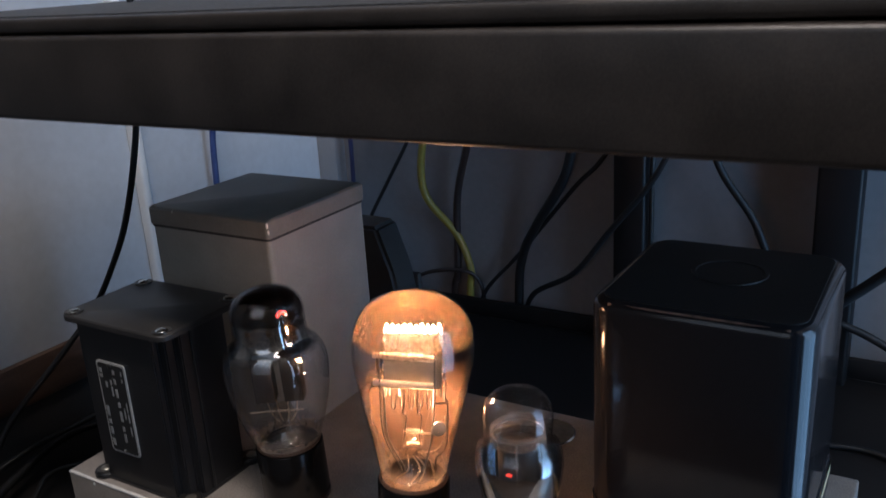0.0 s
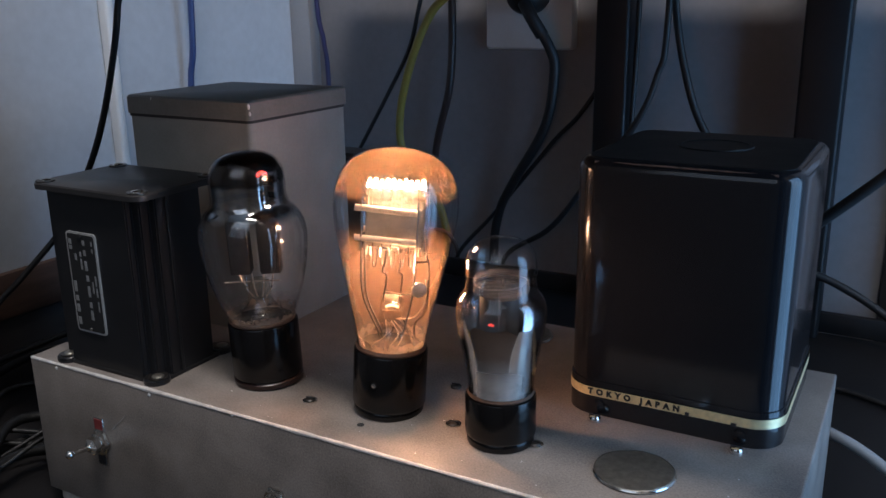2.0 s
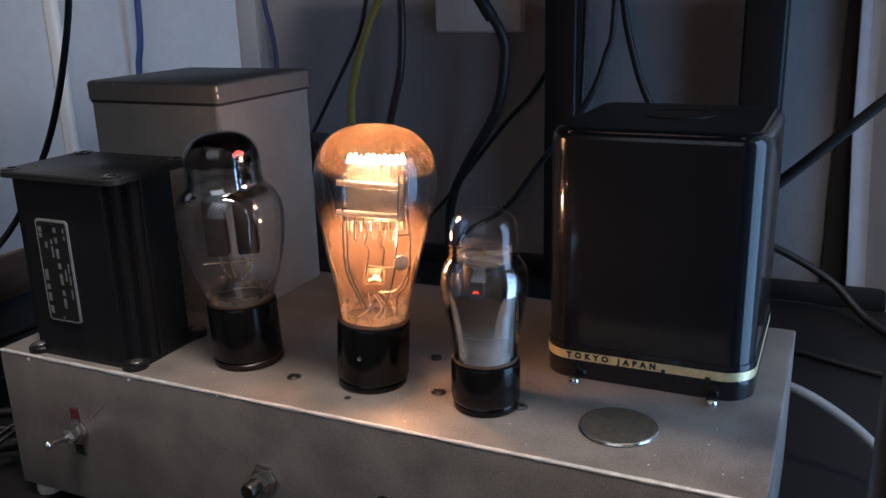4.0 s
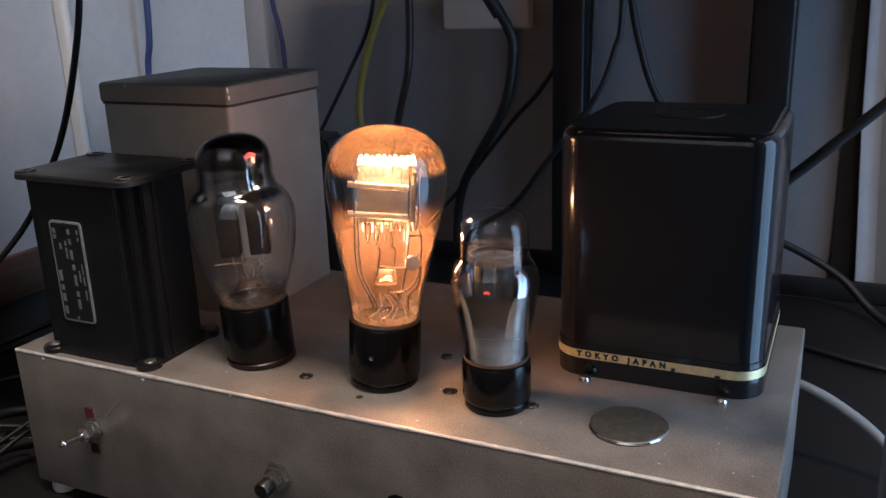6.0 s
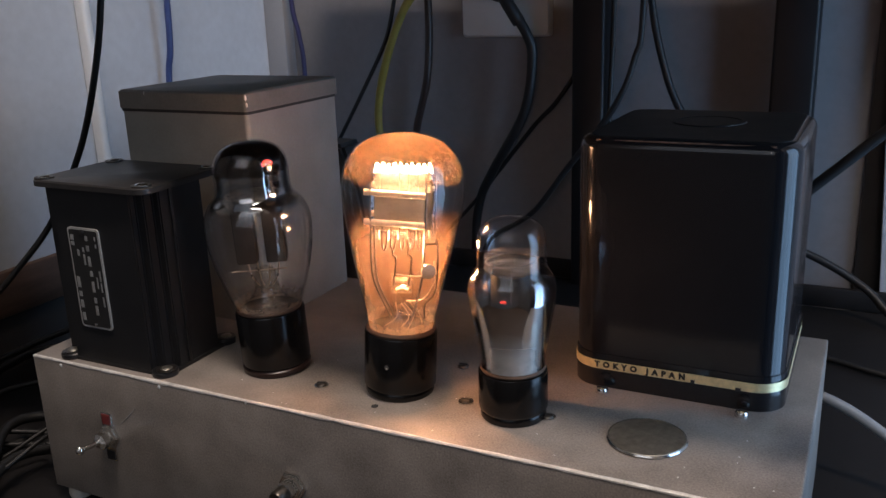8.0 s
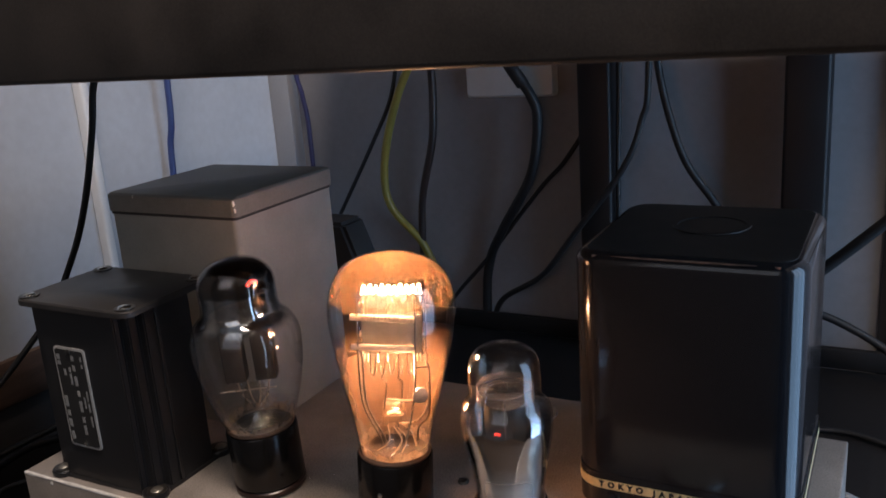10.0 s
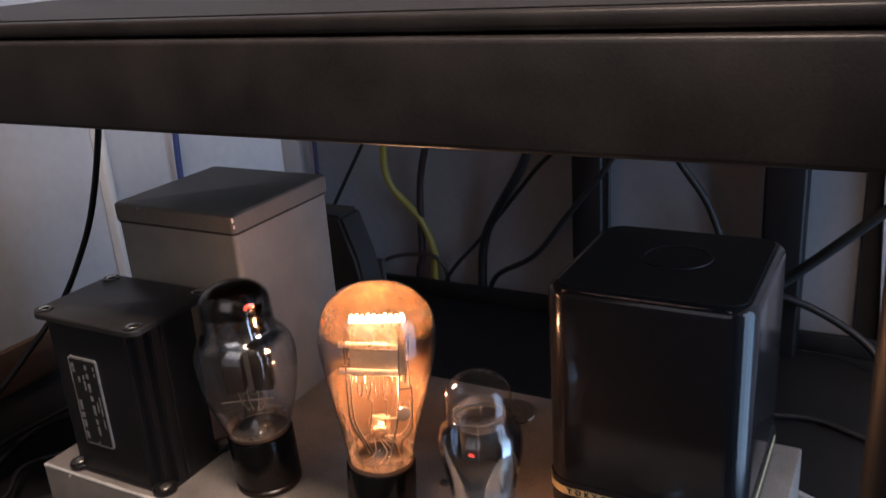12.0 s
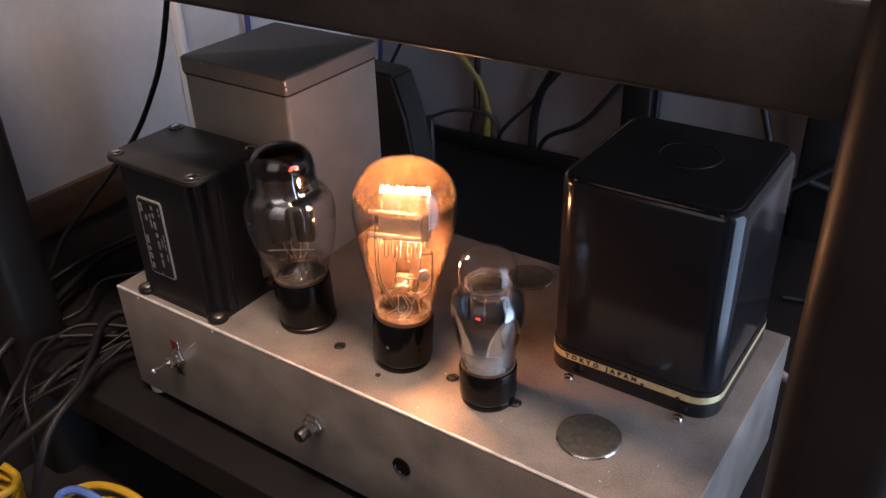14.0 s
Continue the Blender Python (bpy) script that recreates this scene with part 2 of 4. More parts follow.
M_CABLE_GLOSS = mat("glossy_black_pvc", (0.010, 0.010, 0.010), 0.46, vary=0.3, scale=80, fine=900, bump=0.1, spec=0.25)
M_CABLE_GREY = mat("grey_pvc", (0.21, 0.215, 0.22), 0.5, vary=0.1, scale=60)
M_CABLE_BLUE = mat("blue_pvc", (0.045, 0.075, 0.22), 0.45, vary=0.2, scale=60)
M_CABLE_NAVY = mat("navy_pvc", (0.03, 0.03, 0.10), 0.45, vary=0.2, scale=60)
M_CABLE_YELLOW = mat("yellow_pvc", (0.26, 0.20, 0.04), 0.45, vary=0.2, scale=60)
M_CABLE_BROWN = mat("dark_brown_pvc", (0.03, 0.018, 0.016), 0.45, vary=0.2, scale=60)
M_WIRE_YELLOW = mat("orange_yellow_insulation", (0.62, 0.36, 0.03), 0.45, vary=0.2, scale=60)
M_WIRE_BLUE = mat("bright_blue_insulation", (0.10, 0.22, 0.6), 0.45, vary=0.2, scale=60)
M_SOCKET = mat("socket_plastic", (0.62, 0.62, 0.61), 0.4, vary=0.05, scale=60)
M_FOOT = mat("white_rubber", (0.5, 0.46, 0.40), 0.6, vary=0.15, scale=150)
M_REDPAINT = mat("red_paint", (0.13, 0.018, 0.018), 0.5)
M_FLOOR = mat("floor_wood", (0.07, 0.045, 0.03), 0.5, vary=0.3, scale=4, fine=100, stretch=(1, 6, 1))
M_ROOM = mat("room_wall_paint", (0.12, 0.115, 0.11), 0.8, vary=0.1, scale=3)
M_CEIL = mat("ceiling_paint", (0.75, 0.75, 0.74), 0.9, vary=0.04)
M_DEVICE = mat("device_black", (0.02, 0.02, 0.02), 0.5, vary=0.3, scale=60, bump=0.1)


# ---- mesh helpers ----
def link(name, bm, material, parent=None, label="", smooth=False, loc=(0, 0, 0)):
    bmesh.ops.recalc_face_normals(bm, faces=bm.faces)
    me = bpy.data.meshes.new(name)
    bm.to_mesh(me)
    bm.free()
    for m in (material if isinstance(material, (list, tuple)) else [material]):
        me.materials.append(m)
    if smooth:
        me.shade_smooth()
        me.set_sharp_from_angle(angle=radians(38))
    ob = new(name, me)
    ob.location = loc
    if parent:
        ob.parent = parent
    if label:
        ob["label"] = label
    return ob


def part(name, bm, material, parent, label="", smooth=True):
    """One mesh under a thing; the mesh is given in the parent's own coordinates."""
    return link(name, bm, material, parent, label, smooth)


def thing(name, loc, label, category, group="", kind=""):
    ob = new(name)
    ob.location, ob.empty_display_size = loc, 0.01
    return tagged(ob, label, category, group, kind)


def box(bm, lo, hi, bev=0.0, seg=2):
    x0, y0, z0 = lo
    x1, y1, z1 = hi
    v = [bm.verts.new(p) for p in ((x0, y0, z0), (x1, y0, z0), (x1, y1, z0), (x0, y1, z0), (x0, y0, z1), (x1, y0, z1), (x1, y1, z1), (x0, y1, z1))]
    f = [bm.faces.new([v[i] for i in q]) for q in ((0, 3, 2, 1), (4, 5, 6, 7), (0, 1, 5, 4), (1, 2, 6, 5), (2, 3, 7, 6), (3, 0, 4, 7))]
    if bev:
        es = list({e for q in f for e in q.edges})
        bmesh.ops.bevel(bm, geom=es, offset=bev, segments=seg, profile=0.5, affect="EDGES")
    return bm


def B(lo, hi, bev=0.0, seg=2):
    return box(bmesh.new(), lo, hi, bev, seg)


def outline(bm, pts, z0, z1):
    """A straight prism over a closed outline in plan."""
    lo = [bm.verts.new((x, y, z0)) for x, y in pts]
    hi = [bm.verts.new((x, y, z1)) for x, y in pts]
    n = len(pts)
    for i in range(n):
        bm.faces.new((lo[i], lo[(i + 1) % n], hi[(i + 1) % n], hi[i]))
    bm.faces.new(lo[::-1]), bm.faces.new(hi)
    return bm


def round_rect(x0, y0, x1, y1, r, n=6):
    pts = []
    for cx, cy, a in ((x1 - r, y0 + r, -90), (x1 - r, y1 - r, 0), (x0 + r, y1 - r, 90), (x0 + r, y0 + r, 180)):
        for i in range(n + 1):
            t = radians(a + 90 * i / n)
            pts.append((cx + r * math.cos(t), cy + r * math.sin(t)))
    return pts


def stack(bm, rings, close=True):
    """Skins a list of rings of equal length."""
    rows = [[bm.verts.new(p) for p in ring] for ring in rings]
    n = len(rows[0])
    for a, b in zip(rows, rows[1:]):
        for i in range(n):
            bm.faces.new((a[i], a[(i + 1) % n], b[(i + 1) % n], b[i]))
    if close:
        bm.faces.new(rows[0][::-1]), bm.faces.new(rows[-1])
    return bm


def lathe(prof, seg=48, close=True, centre=(0, 0), a0=0.0, a1=360.0, bm=None):
    bm = bm or bmesh.new()
    full = abs(a1 - a0) > 359
    rows = []
    for r, z in prof:
        cnt = seg if full else seg + 1
        rows.append([bm.verts.new((centre[0] + max(r, 1e-5) * math.cos(radians(a0 + (a1 - a0) * i / seg)), centre[1] + max(r, 1e-5) * math.sin(radians(a0 + (a1 - a0) * i / seg)), z)) for i in range(cnt)])
    m = len(rows[0])
    for a, b in zip(rows, rows[1:]):
        for i in range(m if full else m - 1):
            bm.faces.new((a[i], a[(i + 1) % m], b[(i + 1) % m], b[i]))
    if close and full:
        bm.faces.new(rows[0][::-1]), bm.faces.new(rows[-1])
    return bm


def smooth_profile(pts, n=6):
    """Catmull-Rom through (r, z) points."""
    out = []
    for i in range(len(pts) - 1):
        p0, p1, p2, p3 = pts[max(i - 1, 0)], pts[i], pts[i + 1], pts[min(i + 2, len(pts) - 1)]
        for k in range(n):
            t = k / n
            out.append(tuple(0.5 * (2 * b + (c - a) * t + (2 * a - 5 * b + 4 * c - d) * t * t + (3 * b - a - 3 * c + d) * t ** 3) for a, b, c, d in zip(p0, p1, p2, p3)))
    out.append(pts[-1])
    return out


def sweep(pts, r, seg=10, n=8, bm=None, smooth=True):
    """A round cord along points."""
    bm = bm or bmesh.new()
    line = [Vector(p) for p in (smooth_profile([tuple(p) for p in pts], n) if smooth and len(pts) > 2 else pts)]
    up = Vector((0.123, 0.31, 0.94)).normalized()
    rows = []
    for i, p in enumerate(line):
        d = (line[min(i + 1, len(line) - 1)] - line[max(i - 1, 0)]).normalized()
        a = d.cross(up)
        if a.length < 0.05:
            a = d.cross(Vector((1, 0, 0)))
        a.normalize()
        b = d.cross(a).normalized()
        rows.append([bm.verts.new(p + r * (math.cos(2 * math.pi * k / seg) * a + math.sin(2 * math.pi * k / seg) * b)) for k in range(seg)])
    for a, b in zip(rows, rows[1:]):
        for i in range(seg):
            bm.faces.new((a[i], a[(i + 1) % seg], b[(i + 1) % seg], b[i]))
    bm.faces.new(rows[0][::-1]), bm.faces.new(rows[-1])
    return bm


def turned(bm, axis_pose):
    bmesh.ops.transform(bm, matrix=axis_pose, verts=bm.verts)
    return bm


# ---- the room ----
WALL_Y, WALL_X, SHELF = 0.510, -0.197, -0.016
FLOOR, CEIL = -0.55, 2.0
tagged(link("floor", B((-1.1, -1.5, FLOOR - 0.1), (1.5, 0.7, FLOOR)), M_FLOOR), "brown wooden floor under the rack", "floor", kind="structure")
tagged(link("ceiling", B((-1.1, -1.5, CEIL), (1.5, 0.7, CEIL + 0.1)), M_CEIL), "plain white ceiling", "ceiling", kind="structure")
tagged(link("wall_back", B((-0.4, WALL_Y, FLOOR), (1.5, WALL_Y + 0.12, CEIL)), M_WALL), "grey painted wall behind the rack, toned down for shade", "wall", kind="structure")
tagged(link("wall_left", B((WALL_X - 0.12, -0.05, FLOOR), (WALL_X, WALL_Y, CEIL)), M_WALL_L), "pale painted side wall, daylight partly put into its colour", "wall", kind="structure")


def wall_with_opening(name, along, at, thick, a0, a1, o0, o1, z0, z1, label):
    bm = bmesh.new()
    for p, q, r, s in ((a0, o0, FLOOR, CEIL), (o1, a1, FLOOR, CEIL), (o0, o1, FLOOR, z0), (o0, o1, z1, CEIL)):
        if along == "y":
            box(bm, (at, p, r), (at + thick, q, s))
        else:
            box(bm, (p, at, r), (q, at + thick, s))
    return tagged(link(name, bm, M_ROOM), label, "wall", kind="structure")


wall_with_opening("wall_right", "y", 1.3, 0.12, -1.4, 0.51, -0.28, 0.46, -0.53, 1.0, "painted wall with the daylight window")
# unseen walls added to darken what the rail reflects and close the room
tagged(link("wall_return_added", B((-0.93, -0.05, FLOOR), (WALL_X - 0.12, 0.07, CEIL)), M_ROOM), "unseen plain return wall, added to dim the rail's reflections", "wall", kind="structure")
tagged(link("wall_left_far_added", B((-1.05, -1.42, FLOOR), (-0.93, 0.07, CEIL)), M_ROOM), "unseen plain far wall, added to close the room", "wall", kind="structure")
wall_with_opening("wall_front", "x", -1.42, 0.12, -0.93, 1.3, -0.15, 0.95, 0.5, 1.9, "painted wall behind the viewer with a window")


def window(name, axis, at, o0, o1, z0, z1):
    w = thing(name, (0, 0, 0), "white-framed window with two panes", "window", kind="structure")
    f = bmesh.new()
    d0, d1 = at + 0.03, at + 0.08
    mid = (o0 + o1) / 2

    def bar(a, b, c, d, bm):
        return box(bm, (d0, a, c), (d1, b, d), 0.004) if axis == "y" else box(bm, (a, d0, c), (b, d1, d), 0.004)
    bar(o0, o0 + 0.06, z0, z1, f), bar(o1 - 0.06, o1, z0, z1, f), bar(o0 + 0.06, o1 - 0.06, z0, z0 + 0.06, f), bar(o0 + 0.06, o1 - 0.06, z1 - 0.06, z1, f), bar(mid - 0.03, mid + 0.03, z0 + 0.06, z1 - 0.06, f)
    part("window_frame", f, M_TRIM, w)
    for a, b in ((o0 + 0.06, mid - 0.03), (mid + 0.03, o1 - 0.06)):
        pm = B((d0 + 0.02, a, z0 + 0.06), (d0 + 0.026, b, z1 - 0.06)) if axis == "y" else B((a, d0 + 0.02, z0 + 0.06), (b, d0 + 0.026, z1 - 0.06))
        part("pane", pm, M_PANE, w).visible_shadow = False


window("window_1", "y", 1.3, -0.28, 0.46, -0.53, 1.0)
window("window_2", "x", -1.42, -0.15, 0.95, 0.5, 1.9)

# fixture added out of view to give the overhead fill a source
lamp = thing("overhead_fill", (0.58, -0.37, CEIL), "assumed white overhead light panel, unseen, added as fill", "lamp")
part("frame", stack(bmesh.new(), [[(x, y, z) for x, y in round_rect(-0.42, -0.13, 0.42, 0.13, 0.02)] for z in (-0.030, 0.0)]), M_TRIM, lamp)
part("diffuser", B((-0.39, -0.105, -0.036), (0.39, 0.105, -0.0302), 0.002), emit("fill_panel_glow", (1.0, 0.92, 0.85), 3.0), lamp, "glowing panel of the added overhead fill")

# skirting, conduit and corner trim on the side wall
tagged(link("baseboard", B((WALL_X, -0.05, 0.026), (WALL_X + 0.007, 0.42, 0.063), 0.002), M_WOOD, smooth=True), "dark brown wooden ledge along the side wall", "ledge", kind="structure")
# flat dark panel covering the wall from the ledge down
tagged(link("baseboard", B((WALL_X, -0.05, -0.30), (WALL_X + 0.004, 0.42, 0.0255), 0.001), M_DARKTRIM, smooth=True), "flat dark panel over the wall below the wooden ledge", "baseboard", kind="structure")
tagged(link("trim", B((WALL_X, 0.2375, -0.3), (WALL_X + 0.012, 0.2460, 1.2), 0.003, 4), M_TRIM, smooth=True), "narrow white vertical trim on the side wall", "trim", kind="structure")
# grey tone of the corner strip stands for its shaded side
tagged(link("trim", B((WALL_X, WALL_Y - 0.018, -0.3), (WALL_X + 0.026, WALL_Y, 1.2), 0.002), M_CORNER, smooth=True), "vertical trim in the wall corner, grey for its shaded side", "trim", kind="structure")
tagged(link("trim", B((0.408, WALL_Y - 0.006, -0.3), (0.445, WALL_Y, 1.2), 0.001), M_DARKTRIM, smooth=True), "dark vertical strip on the back wall", "trim", kind="structure")

# curtain on the right of the back wall
cb = bmesh.new()
rows = []
for iz in range(13):
    z = -0.3 + 1.3 * iz / 12
    rows.append([cb.verts.new((0.4145 + max(0.0, 0.06 * (0.19 - z)) * (1 - i / 59) + 0.003 * math.sin(z * 60) * (1 - i / 59) ** 8 + 0.5 * i / 59, WALL_Y - 0.018 + 0.010 * math.sin(i * 0.9 + 0.3 * math.sin(z * 5)), z)) for i in range(60)])
for a, b in zip(rows, rows[1:]):
    for i in range(59):
        cb.faces.new((a[i], a[i + 1], b[i + 1], b[i]))
curtain = tagged(link("curtain", cb, M_CURTAIN, smooth=True), "pale pleated curtain hanging beside the back wall", "curtain")
sol = curtain.modifiers.new("thick", "SOLIDIFY")
sol.thickness = 0.0015

# ---- the rack ----
rack = thing("audio_rack", (0, 0, FLOOR), "satin black rack with square posts and shelves", "rack")
RZ = -FLOOR


def rbox(lo, hi, bev=0.0015, seg=2):
    return B((lo[0], lo[1], lo[2] + RZ), (hi[0], hi[1], hi[2] + RZ), bev, seg)


PX0, PX1 = -0.104, 0.432
for x0, x1, y0, y1 in ((PX1, PX1 + 0.045, -0.030, 0.015), (PX0 - 0.045, PX0, -0.030, 0.015)):
    part("front_post", rbox((x0, y0, FLOOR), (x1, y1, 0.62), 0.013, 8), M_POST, rack)
for x0, x1 in ((0.160, 0.190), (0.331, 0.365)):
    part("rear_post", rbox((x0, 0.470, FLOOR), (x1, 0.500, 0.62), 0.003, 3), M_POST_REAR, rack)
part("front_rail", rbox((PX0, -0.006, 0.2825), (PX1, 0.014, 0.3215), 0.0024, 4), M_RACK, rack)
part("upper_shelf", rbox((PX0, -0.002, 0.3225), (PX1, 0.47, 0.3295), 0.0022, 4), M_RACK, rack)
part("shelf_covering", rbox((PX0 + 0.001, 0.003, 0.3295), (PX1 - 0.001, 0.465, 0.3302), 0.0003), M_RACKTOP, rack, "black grained covering on the shelf")
part("upper_shelf_core", rbox((PX0, 0.0145, 0.300), (PX1, 0.47, 0.3220)), M_RACK, rack)
part("lower_shelf", rbox((PX0 - 0.088, -0.026, -0.046), (PX1 + 0.12, 0.488, SHELF), 0.002, 3), M_SHELF, rack)
part("shelf_lip", rbox((PX0 - 0.088, 0.486, SHELF), (PX1 + 0.12, 0.4925, 0.0025), 0.0015, 2), M_SHELF, rack, "black upstand along the rear of the shelf")
part("bottom_shelf", rbox((PX0, -0.10, -0.42), (PX1, 0.45, -0.40)), M_SHELF, rack)

# ---- the amplifier chassis ----
W, D, TOP, BOT = 0.400, 0.180, 0.075, -0.008
amp = thing("tube_amplifier_chassis", (0, 0, SHELF), "grey sheet-metal amplifier chassis standing on the black shelf", "amplifier")
cz = -SHELF


def ab(lo, hi, bev=0.0, seg=2):
    return B((lo[0], lo[1], lo[2] + cz), (hi[0], hi[1], hi[2] + cz), bev, seg)


part("chassis_body", ab((0, 0, BOT), (W, D, TOP), 0.0011, 3), M_CHASSIS, amp)
# bare metal along the front edge where the paint has gone, brightened as highlight
ws = bmesh.new()
random.seed(4)
x = 0.001
rows = []
n_cut = 160
for k in range(n_cut + 1):
    x = 0.0008 + (W - 0.0016) * k / n_cut
    h = 0.0006 + 0.0005 * noise.noise((x * 60, 0.3, 0)) + random.uniform(-0.00015, 0.00015)
    g = max(h, 0.0002)
    rows.append([(x, -0.0002, TOP - 0.0005 - g + cz), (x, -0.0002, TOP - 0.0004 + cz), (x, 0.0003, TOP + 0.0001 + cz), (x, 0.0006 + g, TOP + 0.0001 + cz), (x, 0.0006 + g, TOP - 0.0008 + cz), (x, 0.0002, TOP - 0.0005 - g + cz)])
stack(ws, rows)
part("worn_edge_glint", ws, M_WORN, amp, "paint worn to bare metal, brightened as an edge highlight")
for cx, dz, r in ((0.0225, 0.0028, 0.0012), (0.094, 0.0030, 0.0012), (0.150, 0.0015, 0.0008), (0.385, 0.002, 0.0009)):
    part("paint_chip", turned(lathe([(r, 0.0), (r * 0.7, 0.00025), (0, 0.0003)], 7), pose(cx, 0, TOP - dz + cz, 90, 0, 20)), M_WORN, amp)
part("scratch", sweep([(0.0620, 0.0001, 0.0445 + cz), (0.0680, 0.0001, 0.0500 + cz), (0.0745, 0.0001, 0.0560 + cz)], 0.0004, 6), M_SCRATCH, amp, "pale scratch")
random.seed(8)
for k in range(26):
    px, py = random.uniform(0.10, 0.39), random.uniform(0.004, 0.06)
    part("dust_speck", lathe([(random.uniform(0.0002, 0.0005), TOP + cz), (0, TOP + 0.0003 + cz)], 6, close=False, centre=(px, py)), M_WORN, amp)
for fx, fy in ((0.0100, 0.0090), (W - 0.014, 0.014), (0.012, D - 0.014), (W - 0.014, D - 0.014)):
    part("foot", lathe([(0.0068, 0.0), (0.0072, 0.002), (0.0068, BOT + cz)], 24, centre=(fx, fy)), M_FOOT, amp, "white rubber foot")


def screw(name, x, y, r, h, material, z=TOP, slot=True):
    bm = lathe([(r, z + cz), (r, z + h * 0.45 + cz), (r * 0.8, z + h * 0.85 + cz), (r * 0.35, z + h + cz), (0, z + h + cz)], 20, centre=(x, y))
    s = part(name, bm, material, amp)
    if slot:
        part("slot", ab((x - r * 0.8, y - r * 0.13, z + h * 0.9), (x + r * 0.8, y + r * 0.13, z + h + 0.0001)), M_SEAM, s)


for x, y in ((0.1755, 0.028), (0.250, 0.039), (0.291, 0.039)):
    screw("socket_screw", x, y, 0.0029, 0.0017, M_DARKSCREW)
    part("washer", lathe([(0.0036, TOP + cz), (0.0036, TOP + 0.0006 + cz), (0.0015, TOP + 0.0006 + cz)], 20, centre=(x, y)), M_CHROME, amp)
for x, y in ((0.306, 0.0735), (0.370, 0.0735)):
    screw("dome_screw", x, y, 0.0031, 0.0028, M_CHROME)
for x, y in ((0.262, 0.088), (0.232, 0.075)):
    screw("socket_screw", x, y, 0.0029, 0.0017, M_DARKSCREW)
part("screw_hole", lathe([(0.0017, TOP + 0.0001 + cz), (0.0017, TOP + 0.0003 + cz)], 16, centre=(0.212, 0.0185)), M_SEAM, amp)
# flat domed cap over an unused socket hole
part("blanking_cap", lathe([(0.0166, TOP + cz), (0.0168, TOP + 0.0007 + cz), (0.0160, TOP + 0.0016 + cz), (0.010, TOP + 0.0019 + cz), (0, TOP + 0.0020 + cz)], 48, centre=(0.3365, 0.0365)), M_COIN, amp, "dull tinned blanking cap")
part("cap_rim", lathe([(0.0167, TOP + 0.0002 + cz), (0.0171, TOP + 0.0008 + cz), (0.0166, TOP + 0.0014 + cz)], 48, close=False, centre=(0.3365, 0.0365)), M_CHROME, amp)

# second cap near the rear edge, with a bright rim
sock = part("blanking_cap", lathe([(0.0150, TOP + cz), (0.0150, TOP + 0.0012 + cz), (0.0135, TOP + 0.0018 + cz), (0.0, TOP + 0.0018 + cz)], 40, centre=(0.2355, 0.1550)), M_COIN, amp, "dull tinned cap near the rear edge")
part("cap_rim", lathe([(0.0151, TOP + 0.0002 + cz), (0.0158, TOP + 0.0008 + cz), (0.0151, TOP + 0.0014 + cz)], 48, close=False, centre=(0.2355, 0.1550)), M_CHROME, sock)
# toggle switch
toggle = part("toggle_switch", turned(lathe([(0.0075, 0.0), (0.0075, 0.0008), (0.0062, 0.001), (0.0062, 0.0030), (0.0048, 0.0032), (0.0048, 0.0075), (0.0030, 0.009), (0, 0.0092)], 6), pose(0.052, 0, 0.035 + cz, 90, 0, 0)), M_CHROME, amp, "nickel toggle switch with hexagonal nut")
part("switch_plate", ab((0.0482, -0.0009, 0.0205), (0.0558, 0.0, 0.0495), 0.0004), M_CHROME, toggle)
part("red_mark", ab((0.0492, -0.0013, 0.0425), (0.0548, -0.0008, 0.0485)), M_REDPAINT, toggle, "red enamel mark")
part("black_mark", ab((0.0492, -0.0013, 0.0215), (0.0548, -0.0008, 0.0268)), M_INK, toggle)
lever = sweep([(0.052, -0.008, 0.035 + cz), (0.0528, -0.014, 0.0362 + cz), (0.0535, -0.0205, 0.0375 + cz)], 0.0014, 12)
bmesh.ops.create_uvsphere(lever, u_segments=14, v_segments=8, radius=0.0024, matrix=Matrix.Translation((0.0537, -0.0215, 0.0378 + cz)))
part("lever", lever, M_CHROME, toggle)
# push button and hole
button = part("push_button", turned(lathe([(0.0078, 0.0), (0.0078, 0.001), (0.0066, 0.0012), (0.0066, 0.0035), (0.0050, 0.0036), (0.0050, 0.0075), (0.0045, 0.0078)], 6), pose(0.174, 0, 0.034 + cz, 90, 0, 0)), M_CHROME, amp, "nickel push button bushing")
part("plunger", turned(lathe([(0.0042, 0.0070), (0.0042, 0.0135), (0.0036, 0.0145), (0, 0.0146)], 24), pose(0.174, 0, 0.034 + cz, 90, 0, 0)), M_DARKSCREW, button)
part("lamp_hole", turned(lathe([(0.0062, 0.0), (0.0062, 0.0006), (0.0050, 0.0010), (0.0046, 0.0002), (0, 0.0002)], 32), pose(0.240, 0, 0.0335 + cz, 90, 0, 0)), M_BAKELITE, amp, "dark round hole with black grommet")
part("side_screw", turned(lathe([(0.003, 0), (0.003, 0.0012), (0.0015, 0.0022), (0, 0.0022)], 16), pose(W, 0.06, 0.02 + cz, 0, 90, 0)), M_CHROME, amp)

# ---- power transformer in black shrouds ----
tr = thing("transformer", (0.0595, 0.031, TOP), "black enamelled transformer with flanged plates and silver-edged label", "transformer")
ox, oy, oz = 0.0595, 0.031, TOP


